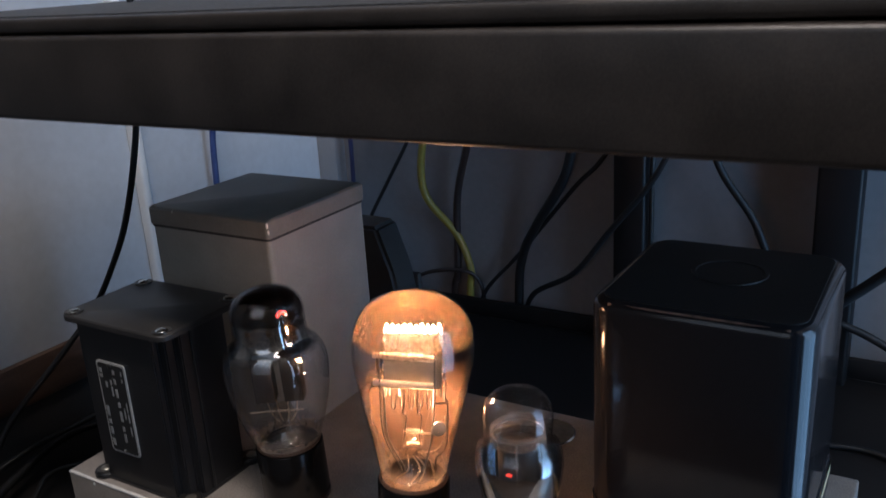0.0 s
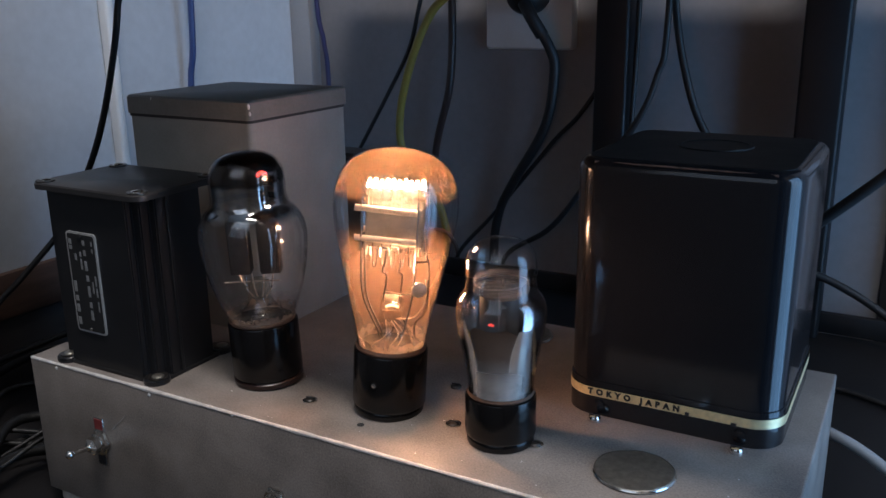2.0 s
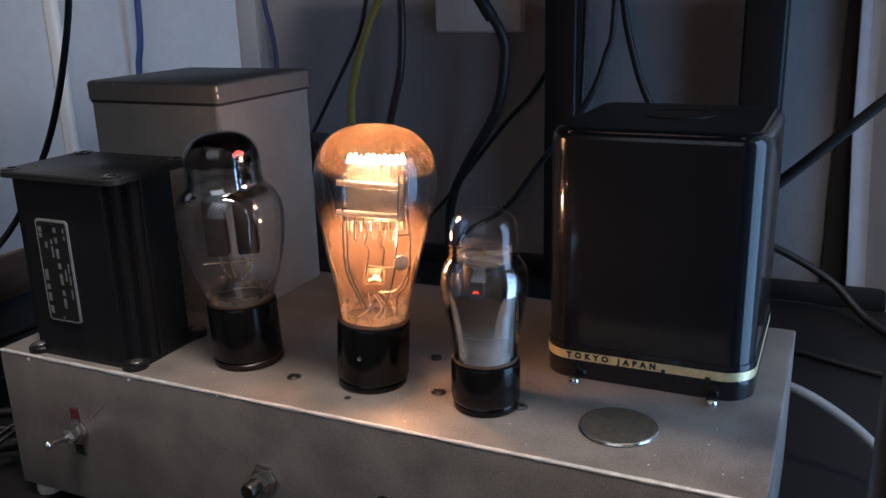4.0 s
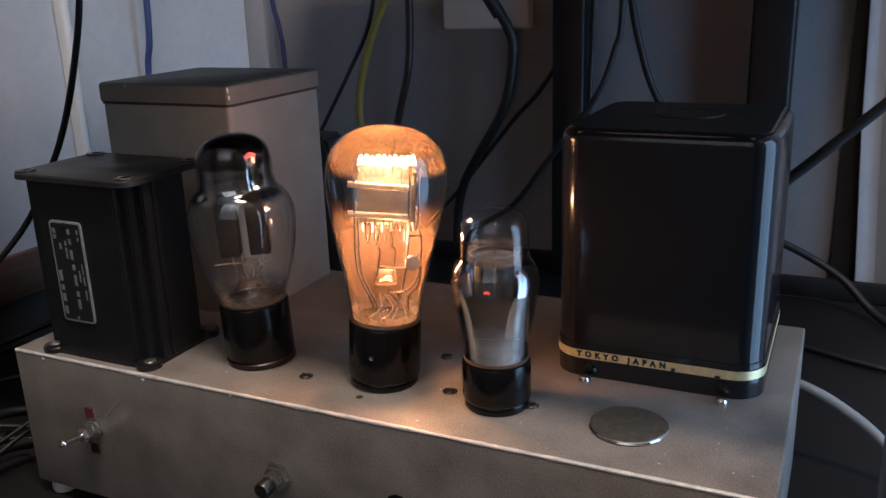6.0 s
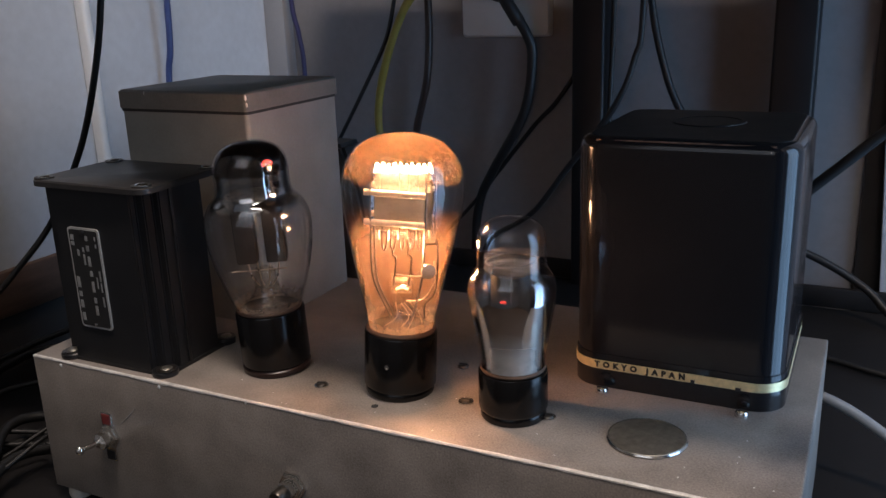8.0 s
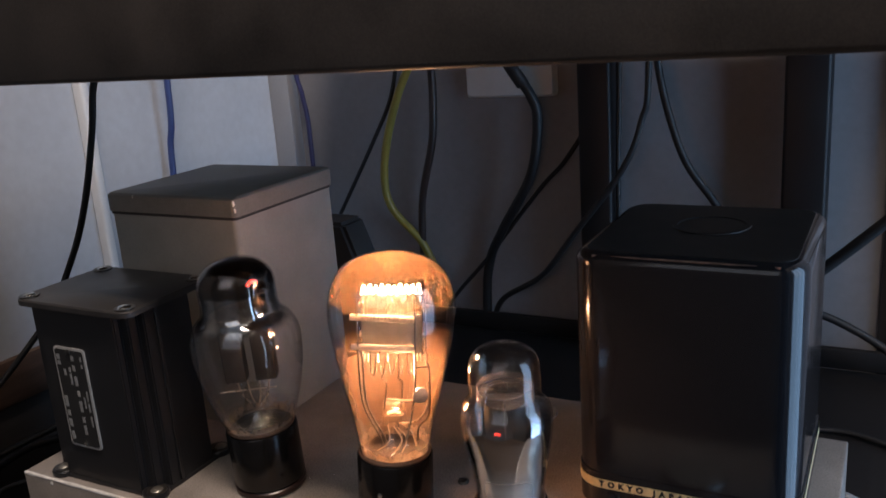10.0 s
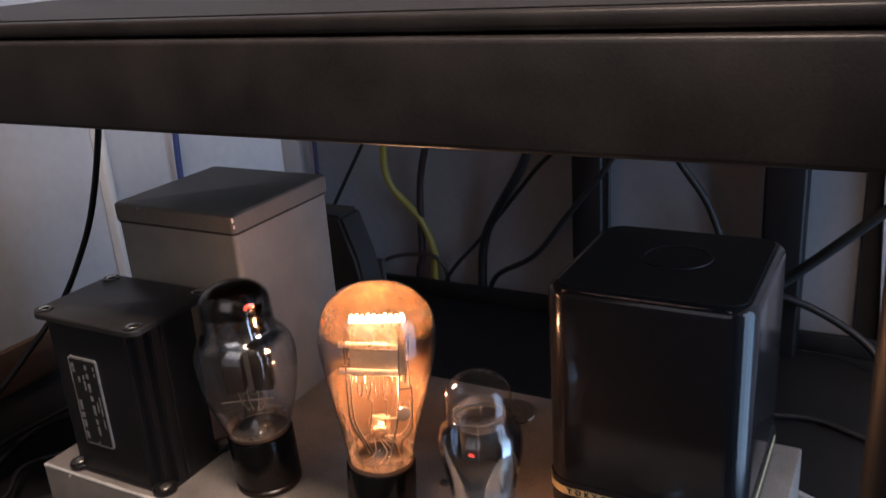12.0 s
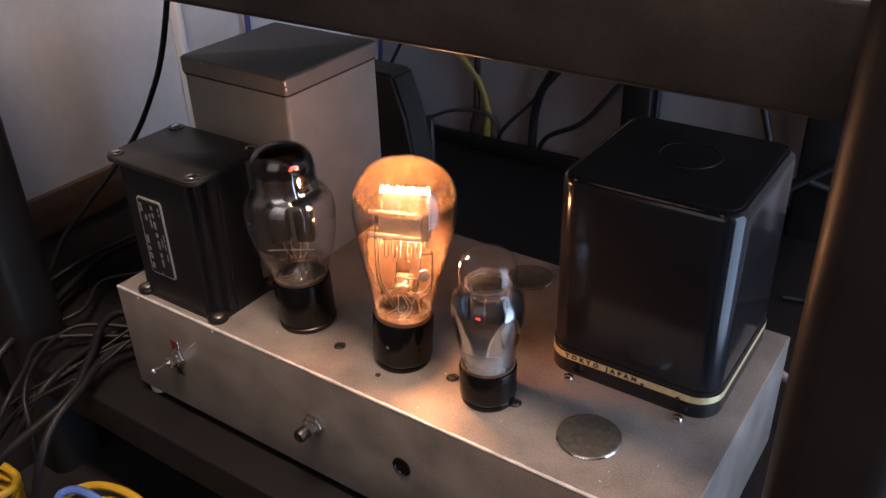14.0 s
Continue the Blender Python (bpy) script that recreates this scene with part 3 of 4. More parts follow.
def notched(x0, y0, x1, y1, n, m):
    return [(x0 + n, y0), (x1 - n, y0), (x1 - n, y0 + m), (x1 - n * 0.45, y0 + m), (x1 - n * 0.45, y0 + n), (x1, y0 + n), (x1, y1 - n), (x1 - n, y1 - n), (x1 - n, y1), (x0 + n, y1), (x0 + n, y1 - n), (x0, y1 - n), (x0, y0 + m * 1.2), (x0 + n, y0 + m * 1.2)]


sb = outline(bmesh.new(), [(x - ox, y - oy) for x, y in notched(0.0195, 0.006, 0.0945, 0.057, 0.010, 0.004)], 0.0020, 0.0975)
bmesh.ops.bevel(sb, geom=[e for e in sb.edges if abs(e.verts[0].co.z - e.verts[1].co.z) > 0.05], offset=0.0007, segments=2, affect="EDGES")
part("shroud", sb, M_BLACKENAMEL, tr)
for ry in (0.0225,):
    part("lamination_edge", B((0.0945 - ox, ry - oy, 0.0020), (0.0955 - ox, ry + 0.0022 - oy, 0.0975), 0.0004), M_BLACKENAMEL, tr)
pb = stack(bmesh.new(), [[(x - ox, y - oy, z) for x, y in round_rect(0.0185 + i, 0.002 + i, 0.0985 - i, 0.0615 - i, 0.007)] for z, i in ((0.0975, 0), (0.1001, 0), (0.1008, 0.0007))])
part("top_flange", pb, M_BLACKTOP, tr)
part("bottom_flange", stack(bmesh.new(), [[(x - ox, y - oy, z) for x, y in round_rect(0.0190 + i, 0.0052 + i, 0.0952 - i, 0.0580 - i, 0.004)] for z, i in ((0.0, 0), (0.0016, 0), (0.0020, 0.0006))]), M_BLACKENAMEL, tr)
for x, y in ((0.0240, 0.0085), (0.0905, 0.0090), (0.0240, 0.0555), (0.0905, 0.0555)):
    part("mounting_ear", lathe([(0.0068, 0.0), (0.0068, 0.0024), (0.0062, 0.0031), (0, 0.0031)], 28, centre=(x - ox, y - oy)), M_BLACKENAMEL, tr)
for x, y in ((0.0245, 0.0080), (0.0925, 0.0080), (0.0245, 0.0555), (0.0925, 0.0555)):
    for z in (0.1008, 0.0032):
        s = part("bolt_head", lathe([(0.0032, z + 0.0004), (0.0032, z + 0.0008), (0.0026, z + 0.0013), (0.0012, z + 0.0016), (0, z + 0.0016)], 20, centre=(x - ox, y - oy)), M_CHROME if z > 0.05 else M_COIN, tr, "bolt head")
        part("washer", lathe([(0.0050, z), (0.0050, z + 0.0007), (0.002, z + 0.0007)], 24, centre=(x - ox, y - oy)), M_DARKSCREW, s)
# label plate
LX0, LX1, LZ0, LZ1 = 0.0385, 0.0608, 0.0960, 0.1515


def upright(pts, y0, y1):
    return [[(x - ox, y - oy, z - oz) for x, z in pts] for y in (y1, y0)]


plate = part("label_plate", stack(bmesh.new(), upright(round_rect(LX0, LZ0, LX1, LZ1, 0.0022), 0.0052, 0.0061)), M_SILVERINK, tr, "black label with silver border")
part("label_face", stack(bmesh.new(), upright(round_rect(LX0 + 0.0011, LZ0 + 0.0011, LX1 - 0.0011, LZ1 - 0.0011, 0.0014), 0.0049, 0.0053)), M_INK, plate)
random.seed(11)
lb = bmesh.new()
for col, (bx, bw) in enumerate(((0.0405, 0.0022), (0.0440, 0.0015), (0.0480, 0.0012), (0.0510, 0.0018), (0.0550, 0.0009), (0.0575, 0.0009))):
    z = LZ0 + 0.004
    while z < LZ1 - 0.006:
        l = random.uniform(0.002, 0.007)
        if random.random() < (0.6 if col in (0, 3) else 0.3):
            box(lb, (bx - ox, 0.0047 - oy, z - oz), (bx + bw - ox, 0.0050 - oy, min(z + l, LZ1 - 0.004) - oz))
        z += l + random.uniform(0.0006, 0.003)
part("label_print", lb, M_PRINT, plate)
part("label_rivet", turned(lathe([(0.0016, 0), (0.0016, 0.0006), (0.0008, 0.0010), (0, 0.0010)], 16), pose(0.0497 - ox, 0.0050 - oy, LZ1 - 0.0022 - oz, 90, 0, 0)), M_INK, plate)
for z in (LZ0 + 0.0022,):
    part("label_rivet", turned(lathe([(0.0010, 0), (0.0010, 0.0006), (0, 0.0008)], 16), pose(0.0497 - ox, 0.0050 - oy, z - oz, 90, 0, 0)), M_CHROME, plate)

# ---- grey can behind it ----
gx0, gy0, gx1, gy1, gz = 0.003, 0.084, 0.100, 0.1765, 0.2125
gb = thing("grey_metal_can", (0.0515, 0.13, TOP), "grey enamelled metal can with a folded lid", "transformer")


def gring(i, z, r=0.003):
    return [(x - 0.0515, y - 0.13, z - TOP) for x, y in round_rect(gx0 + i, gy0 + i, gx1 - i, gy1 - i, r)]


part("can", stack(bmesh.new(), [gring(0.0012, TOP), gring(0.0012, gz - 0.012)]), M_GREYHAMMER, gb)
part("seam", stack(bmesh.new(), [gring(0.0006, gz - 0.0125), gring(0.0006, gz - 0.0108)]), M_SEAM, gb)
part("lid", stack(bmesh.new(), [gring(0.0, gz - 0.0108), gring(0.0, gz - 0.0012), gring(0.0012, gz)]), M_GREYLID, gb, "grey lid with a dusty dark top")

for cx, cy, cz_, r in ((gx1 - 0.0008, gy0 + 0.0006, gz - 0.0030, 0.0010), (gx1 - 0.0006, gy0 + 0.0010, gz - 0.0070, 0.0008), (gx0 + 0.022, gy0 + 0.0004, gz - 0.0018, 0.0007)):
    chip = bmesh.new()
    bmesh.ops.create_icosphere(chip, subdivisions=1, radius=r, matrix=Matrix.Translation((cx - 0.0515, cy - 0.13, cz_ - TOP)) @ Matrix.Diagonal((0.8, 0.8, 1.8, 1)))
    part("paint_chip", chip, M_WORN, gb, "chip of bare metal")

# ---- big black lacquered transformer ----
rx0, ry0, rx1, ry1, rz = 0.288, 0.079, 0.3865, 0.181, 0.1965
rb = thing("output_transformer", (0.337, 0.128, TOP), "glossy black lacquered transformer case with gold strip", "transformer")


def rring(i, z, r=0.0145):
    return [(x - 0.337, y - 0.128, z - TOP) for x, y in round_rect(rx0 + i, ry0 + i, rx1 - i, ry1 - i, max(r - i, 0.002), 10)]


shell = [rring(0.0006, 0.0920)]
for k in range(0, 9):
    a = radians(90 * k / 8)
    shell.append(rring(0.0006 + 0.0055 * (1 - math.cos(a)), rz - 0.0055 + 0.0055 * math.sin(a)))
part("case", stack(bmesh.new(), shell), M_GLOSSBLACK, rb)
part("dusty_top", stack(bmesh.new(), [rring(0.0055, rz - 0.0001), rring(0.0057, rz + 0.0002)]), M_DUSTTOP, rb, "dusty matt top face")
# brown cord stands for light caught on the worn, rounded front edge
part("worn_edge_glint", sweep([(rx0 + 0.011 - 0.337, ry0 + 0.0032 - 0.128, rz - 0.0019 - TOP), (0.0, ry0 + 0.0030 - 0.128, rz - 0.0017 - TOP), (rx1 - 0.011 - 0.337, ry0 + 0.0032 - 0.128, rz - 0.0019 - TOP)], 0.0008, 8, 12), M_EDGE_GLINT, rb, "brown highlight drawn along the worn front edge")
part("base_skirt", stack(bmesh.new(), [rring(0.0, TOP), rring(0.0, 0.0920), rring(0.0006, 0.0922)]), M_GLOSSBLACK, rb)
strip = part("gold_strip", stack(bmesh.new(), [rring(-0.0004, 0.0846), rring(-0.0004, 0.0890)], close=False), M_GOLD, rb, "worn gold strip with black lettering")
emb = lathe([(0.0175, 0.1216), (0.0172, 0.1222), (0.0155, 0.1223), (0.0151, 0.1219), (0, 0.1219)], 48, centre=(0.002, 0.008))
part("top_disc", emb, M_DUSTTOP, rb, "embossed round disc")
tx = bpy.data.curves.new("lettering", "FONT")
tx.body, tx.size, tx.extrude, tx.space_character, tx.align_y = "TOKYO JAPAN", 0.0038, 0.00006, 1.95, "CENTER"
tx.offset = 0.00026
tob = bpy.data.objects.new("lettering_curve", tx)
scene.collection.objects.link(tob)
bpy.context.view_layer.update()
tme = bpy.data.meshes.new_from_object(tob.evaluated_get(bpy.context.evaluated_depsgraph_get()))
bpy.data.objects.remove(tob)
tme.materials.clear()
tme.materials.append(M_INK)
let = new("lettering", tme)
let.parent = strip
xs = [v.co.x for v in tme.vertices]
let.matrix_basis = pose(0.3008 - 0.337, ry0 - 0.0005 - 0.128, 0.0868 - TOP, 90, 0, 0) @ Matrix.Diagonal((0.0430 / (max(xs) - min(xs)), 1, 1, 1))
part("strip_nick", B((0.3462 - 0.337, ry0 - 0.0008 - 0.128, 0.0846 - TOP), (0.3480 - 0.337, ry0 - 0.0003 - 0.128, 0.0862 - TOP)), M_SEAM, strip)
part("strip_nick", B((0.3660 - 0.337, ry0 - 0.0008 - 0.128, 0.0842 - TOP), (0.3684 - 0.337, ry0 - 0.0003 - 0.128, 0.0858 - TOP)), M_SEAM, strip)
for x in (0.306, 0.370):
    part("clamp_tab", turned(lathe([(0.0026, 0), (0.0026, 0.0008), (0.0012, 0.0012), (0, 0.0012)], 16), pose(x - 0.337, ry0 - 0.128, 0.0805 - TOP, 90, 0, 0)), M_GLOSSBLACK, rb)


# ---- tubes ----
def valve(name, x, y, label):
    return thing(name, (x, y, TOP), label, "vacuum tube", group="tubes on the chassis")


def base_profile(r, h):
    return [(r * 0.93, 0.0), (r * 0.955, 0.0006), (r * 0.955, 0.0030), (r * 0.93, 0.0036), (r * 0.99, 0.0046), (r, 0.0054), (r, h - 0.0012), (r * 0.975, h - 0.0003), (r * 0.90, h)]


# directly heated triode, globe shape, lit
tm = valve("lit_power_tube", 0.2136, 0.0404, "glowing globe-shaped power tube with amber top and black base")
part("base", lathe(base_profile(0.0176, 0.0322), 56), M_BAKELITE, tm, "black bakelite base")
part("base_pin", turned(lathe([(0.0011, 0), (0.0011, 0.0006), (0, 0.0009)], 12), pose(0.0024, -0.0175, 0.0185, 90, 0, 0)), M_CHROME, tm)
part("cement_ring", lathe([(0.0165, 0.0318), (0.0170, 0.0330), (0.0163, 0.0345)], 56, close=False), M_CEMENT, tm)
prof_m = smooth_profile([(0.0163, 0.0325), (0.0172, 0.040), (0.0196, 0.052), (0.0232, 0.068), (0.0262, 0.083), (0.0281, 0.094), (0.0285, 0.102), (0.0272, 0.111), (0.0232, 0.1186), (0.0165, 0.1236), (0.008, 0.1260), (0.0, 0.1265)], 5)
part("bulb", lathe(prof_m, 72, close=False), M_GLASS, tm, "clear glass envelope")
part("amber_cap", lathe([(max(r - 0.0007, 0), z - 0.0004) for r, z in prof_m if z > 0.1030], 72, close=False), M_GETTER_AMBER, tm, "brown speckled deposit on the top")
part("frosted_foot", lathe([(r - 0.0010, z) for r, z in prof_m if z < 0.050], 56, close=False), M_FROST, tm, "pale deposit above the base")
part("rear_deposit", lathe([(r - 0.0008, z) for r, z in prof_m if 0.031 < z < 0.0985], 72, close=False), M_GETTER_REAR, tm, "brown film on the rear of the glass")
tm.rotation_euler = Euler((radians(-3.6 * 0.51), radians(3.6 * 0.86), 0))
TURN = 30
inner = pose(0, 0, 0, 0, 0, TURN)


def ip(name, bm, material, label=""):
    return part(name, turned(bm, inner), material, tm, label)


for sx in (-1, 1):
    ip("anode_side", B((sx * 0.0128 - 0.0005, -0.0055, 0.078), (sx * 0.0128 + 0.0005, 0.0055, 0.106)), M_PLATE)
ip("anode", B((-0.0125, 0.0045, 0.080), (0.0125, 0.0052, 0.107), 0.0002), M_PLATE, "grey anode plate")
ip("anode_front", B((-0.0125, -0.0052, 0.082), (0.0125, -0.0046, 0.100), 0.0002), M_PLATE)
for z in (0.1000, 0.0862):
    ip("mica_bar", sweep([(-0.0180, -0.0085, z + 0.0008), (0.0100, -0.0085, z - 0.0012)], 0.0015, 10, smooth=False), M_MICA, "pale spacer bar")
    ip("mica_bar", sweep([(-0.0150, 0.0075, z + 0.0008), (0.0150, 0.0075, z - 0.0010)], 0.0014, 10, smooth=False), M_MICA)
for i in range(6):
    xx = -0.011 + 0.0044 * i
    ip("filament_wire", sweep([(xx, -0.001, 0.0765), (xx + 0.0005, -0.001, 0.112)], 0.00028, 6, smooth=False), M_WIRE)
for i in range(10):
    xx = -0.0120 + 0.0240 * i / 9
    zz = 0.0004 * math.sin(i * 2.3)
    ip("hot_filament", sweep([(xx - 0.0010, -0.0006, 0.1082), (xx - 0.0003, -0.0008, 0.1118 + zz), (xx + 0.0004, -0.0006, 0.1118 + zz), (xx + 0.0010, -0.0004, 0.1082)], 0.00042, 8, n=4), M_HOT, "white-hot filament loop")
ip("filament_bar", sweep([(-0.0120, 0.0004, 0.1092), (0.0120, 0.0004, 0.1090)], 0.0007, 8, smooth=False), M_HOT)
# hooks hanging from the lower bar, and the wires that run down to the stem
for i in range(5):
    xx = -0.0095 + 0.0040 * i
    ip("hairpin", sweep([(xx, -0.0088, 0.0855), (xx + 0.0001, -0.0095, 0.0762), (xx + 0.0010, -0.0098, 0.0738), (xx + 0.0020, -0.0095, 0.0760), (xx + 0.0021, -0.0090, 0.0815)], 0.00032, 6, n=5), M_WIRE_DARK)
for xx, zt, xb in ((-0.0150, 0.1095, -0.0066), (-0.0132, 0.0850, -0.0048), (0.0102, 0.1110, 0.0060)):
    ip("support_rod", sweep([(xx, -0.0090, zt), (xx * 0.98, -0.0095, 0.0800), (xx * 0.88, -0.0095, 0.0600), (xb, -0.0080, 0.0440), (xb * 0.8, -0.0050, 0.0385)], 0.00045, 6, n=6), M_WIRE_DULL)
ip("support_rod", sweep([(0.0148, -0.0060, 0.1085), (0.0148, -0.0065, 0.0790), (0.0160, -0.0075, 0.0760), (0.0158, -0.0075, 0.0540), (0.0110, -0.0070, 0.0470), (0.0108, -0.0060, 0.0390)], 0.00045, 6, n=3), M_WIRE_DARK)
ip("cross_bar", sweep([(0.0102, -0.0090, 0.0765), (0.0160, -0.0078, 0.0765)], 0.0005, 6, smooth=False), M_WIRE_DARK)
for xx in (-0.0035, 0.0036):
    ip("lead_wire", sweep([(xx, -0.0090, 0.0770), (xx - 0.0012, -0.0085, 0.0715), (xx + 0.0006, -0.0080, 0.0690), (xx - 0.0006, -0.0070, 0.0560)], 0.00036, 6, n=6), M_WIRE_DARK)
ip("cross_wire", sweep([(-0.003, -0.0085, 0.0618), (0.0060, -0.0095, 0.0612), (0.0165, -0.0075, 0.0618)], 0.0004, 6, n=6), M_WIRE)
ip("getter_disc", turned(lathe([(0.0036, 0), (0.0034, 0.0012), (0.0015, 0.0018), (0, 0.0018)], 24), pose(0.0118, -0.0085, 0.0632, 80, 0, 20)), M_PLATE, "small round getter cup")
ip("loop_wire", sweep([(0.0150, -0.002, 0.066), (0.0155, -0.002, 0.056), (0.0105, -0.0015, 0.0475), (0.002, -0.001, 0.046)], 0.0004, 6, n=6), M_WIRE)
part("glass_stem", lathe(smooth_profile([(0.0145, 0.0345), (0.0105, 0.0375), (0.0068, 0.043), (0.0058, 0.049), (0.0062, 0.0535), (0.0050, 0.0555), (0.0, 0.0562)], 4), 32, close=False), M_STEM, tm, "pinched glass stem")
ip("stem_press", B((-0.0050, -0.0030, 0.0500), (0.0050, 0.0030, 0.0570), 0.001, 2), M_PRESS, "flat pressed glass top of the stem")
# emissive arc imitates the bright highlight on the lit glass press
ip("press_highlight", sweep([(-0.0028, -0.0055, 0.0535), (0.0, -0.0062, 0.0546), (0.0028, -0.0055, 0.0535)], 0.0006, 8, n=5), M_WARM)
random.seed(5)
for i in range(7):
    a = random.uniform(0, 6.28)
    ip("stem_wire", sweep([(0.011 * math.cos(a), 0.011 * math.sin(a), 0.036), (0.008 * math.cos(a + 0.5), 0.008 * math.sin(a + 0.5), 0.0405), (0.004 * math.cos(a), 0.004 * math.sin(a), 0.046)], 0.0003, 6, n=5), M_WIRE)

# shouldered rectifier tube, dark mirrored top
tl = valve("rectifier_tube", 0.1394, 0.0404, "unlit shouldered glass tube with dark mirrored top and black base")
tl.rotation_euler = Euler((radians(2.2 * 0.6), radians(-2.2 * 0.8), 0))
part("base", lathe(base_profile(0.0178, 0.0332), 56), M_BAKELITE, tl, "black bakelite base")
part("base_ring", lathe([(0.0172, 0.0002), (0.0179, 0.0010), (0.0179, 0.0030), (0.0170, 0.0037)], 56, close=False), M_BAKELITE_R, tl, "reddish brown rim")
part("cement_ring", lathe([(0.0163, 0.0328), (0.0170, 0.0340), (0.0166, 0.0352)], 56, close=False), M_CEMENT, tl)
prof_l = smooth_profile([(0.0163, 0.0335), (0.0185, 0.0390), (0.0222, 0.0500), (0.0254, 0.0630), (0.0268, 0.0750), (0.0262, 0.0830), (0.0232, 0.0895), (0.0196, 0.0935), (0.0186, 0.0985), (0.0186, 0.1060), (0.0176, 0.1120), (0.0142, 0.1166), (0.0080, 0.1195), (0.0, 0.1204)], 5)
part("bulb", lathe(prof_l, 72, close=False), M_GLASS, tl, "clear glass envelope")
part("mirror_top", lathe([(max(r - 0.0008, 0), z - 0.0005) for r, z in prof_l if z > 0.0975], 72, close=False), M_MIRROR_DARK, tl, "dark mirror deposit in the dome")
part("frosted_foot", lathe([(r - 0.0010, z) for r, z in prof_l if z < 0.050], 56, close=False), M_FROST, tl, "pale deposit above the base")
part("mirror_neck", lathe([(max(r - 0.0012, 0), z) for r, z in prof_l if 0.066 < z < 0.1110], 72, close=False), M_MIRROR_NECK, tl, "silvery deposit round the neck")
# emissive arc stands for a red reflection on the dome glass
part("red_spot", sweep([(0.0148, -0.0088, 0.1100), (0.0156, -0.0066, 0.1116), (0.0166, -0.0042, 0.1104)], 0.0008, 8), M_RED, tl, "tiny red reflection on the dome, drawn as a glowing arc")
for sx in (-1, 1):
    part("anode", turned(B((sx * 0.0075 - 0.0052, -0.0045, 0.058), (sx * 0.0075 + 0.0052, 0.0045, 0.092), 0.001), inner), M_PLATE_DARK, tl, "blackened anode")
part("mica_disc", lathe([(0.0145, 0.0930), (0.0145, 0.0936)], 32), M_MICA, tl)
part("glass_stem", lathe(smooth_profile([(0.0140, 0.0350), (0.0100, 0.0380), (0.0066, 0.043), (0.0056, 0.050), (0.0045, 0.0545), (0.0, 0.0550)], 4), 32, close=False), M_STEM, tl)
part("cross_wire", turned(sweep([(-0.0145, -0.010, 0.0565), (0.013, -0.010, 0.0565)], 0.00035, 6, smooth=False), inner), M_WIRE, tl)
for xx in (-0.008, -0.003, 0.003, 0.008):
    part("lead_wire", turned(sweep([(xx, 0, 0.058), (xx * 0.8, 0, 0.050), (xx * 0.4, 0, 0.045)], 0.0004, 6), inner), M_WIRE, tl)

# small driver tube with silver getter
ts = valve("driver_tube", 0.2748, 0.0374, "small shouldered glass tube with silvery getter and black base")
part("base", lathe(base_profile(0.0158, 0.0230), 56), M_BAKELITE, ts, "black bakelite base")
part("cement_ring", lathe([(0.0142, 0.0226), (0.0150, 0.0238), (0.0146, 0.0250)], 56, close=False), M_CEMENT, ts)
prof_s = smooth_profile([(0.0143, 0.0232), (0.0150, 0.0300), (0.0170, 0.0420), (0.0190, 0.0530), (0.0196, 0.0600), (0.0186, 0.0660), (0.0160, 0.0700), (0.0152, 0.0735), (0.0153, 0.0810), (0.0143, 0.0868), (0.0110, 0.0908), (0.0060, 0.0928), (0.0, 0.0934)], 5)
part("bulb", lathe(prof_s, 72, close=False), M_GLASS, ts, "clear glass envelope")
part("mica_collar", lathe([(0.0116, 0.0688), (0.0121, 0.0700), (0.0121, 0.0752), (0.0114, 0.0762)], 48, close=False), M_COLLAR, ts, "hazy ring in the neck")
part("getter_mirror", lathe([(r - 0.0008, z) for r, z in prof_s if 0.0240 < z < 0.0690], 64, close=False), M_MIRROR_SILVER, ts, "silver getter flash low on the glass")
part("getter_glare", lathe([(r - 0.0005, z) for r, z in prof_s if 0.0240 < z < 0.0600], 40, close=False, a0=200, a1=380), M_GETTER_GLARE, ts, "white getter film carrying the reflected light of the chassis")
part("anode", lathe([(0.0088, 0.038), (0.0092, 0.040), (0.0092, 0.066), (0.0088, 0.068)], 32), M_PLATE_DARK, ts, "grey cylindrical anode")
part("mica_disc", lathe([(0.0120, 0.0700), (0.0122, 0.0703), (0.0120, 0.0706)], 32), M_STEM, ts)
part("top_ring", sweep([(0.0112 * math.cos(k * 0.2618), 0.0112 * math.sin(k * 0.2618), 0.0735 + 0.0006 * math.cos(k * 0.2618)) for k in range(25)], 0.0003, 6, 2), M_WIRE_DULL, ts)
for a in (20, 110, 200, 290):
    c, s = math.cos(radians(a)), math.sin(radians(a))
    part("support_rod", sweep([(0.009 * c, 0.009 * s, 0.030), (0.009 * c, 0.009 * s, 0.0720)], 0.0004, 6, smooth=False), M_WIRE_DULL, ts)
part("red_spot", sweep([(-0.0012, -0.0098, 0.0570), (0.0, -0.0100, 0.0576), (0.0012, -0.0098, 0.0570)], 0.0005, 8), M_RED, ts, "faint red heater glow")

# ---- things behind and around ----
# mains socket with its plug
so = thing("wall_socket", (0.083, WALL_Y, 0.262), "pale square mains socket plate on the back wall", "socket")
part("plate", stack(bmesh.new(), [[(x, y, z) for x, z in round_rect(-0.0455 + i, -0.0445 + i, 0.0455 - i, 0.0445 - i, 0.004)] for y, i in ((0, 0), (-0.007, 0), (-0.010, 0.002))]), M_SOCKET, so)
part("well", turned(lathe([(0.0215, 0.0100), (0.0215, 0.0108), (0.0195, 0.0108)], 40, close=False), pose(0, 0, 0, 90, 0, 0)), M_SOCKET, so)
plug = thing("power_cable", (0, 0, 0), "thick black mains cable with round plug in the wall socket", "cable")
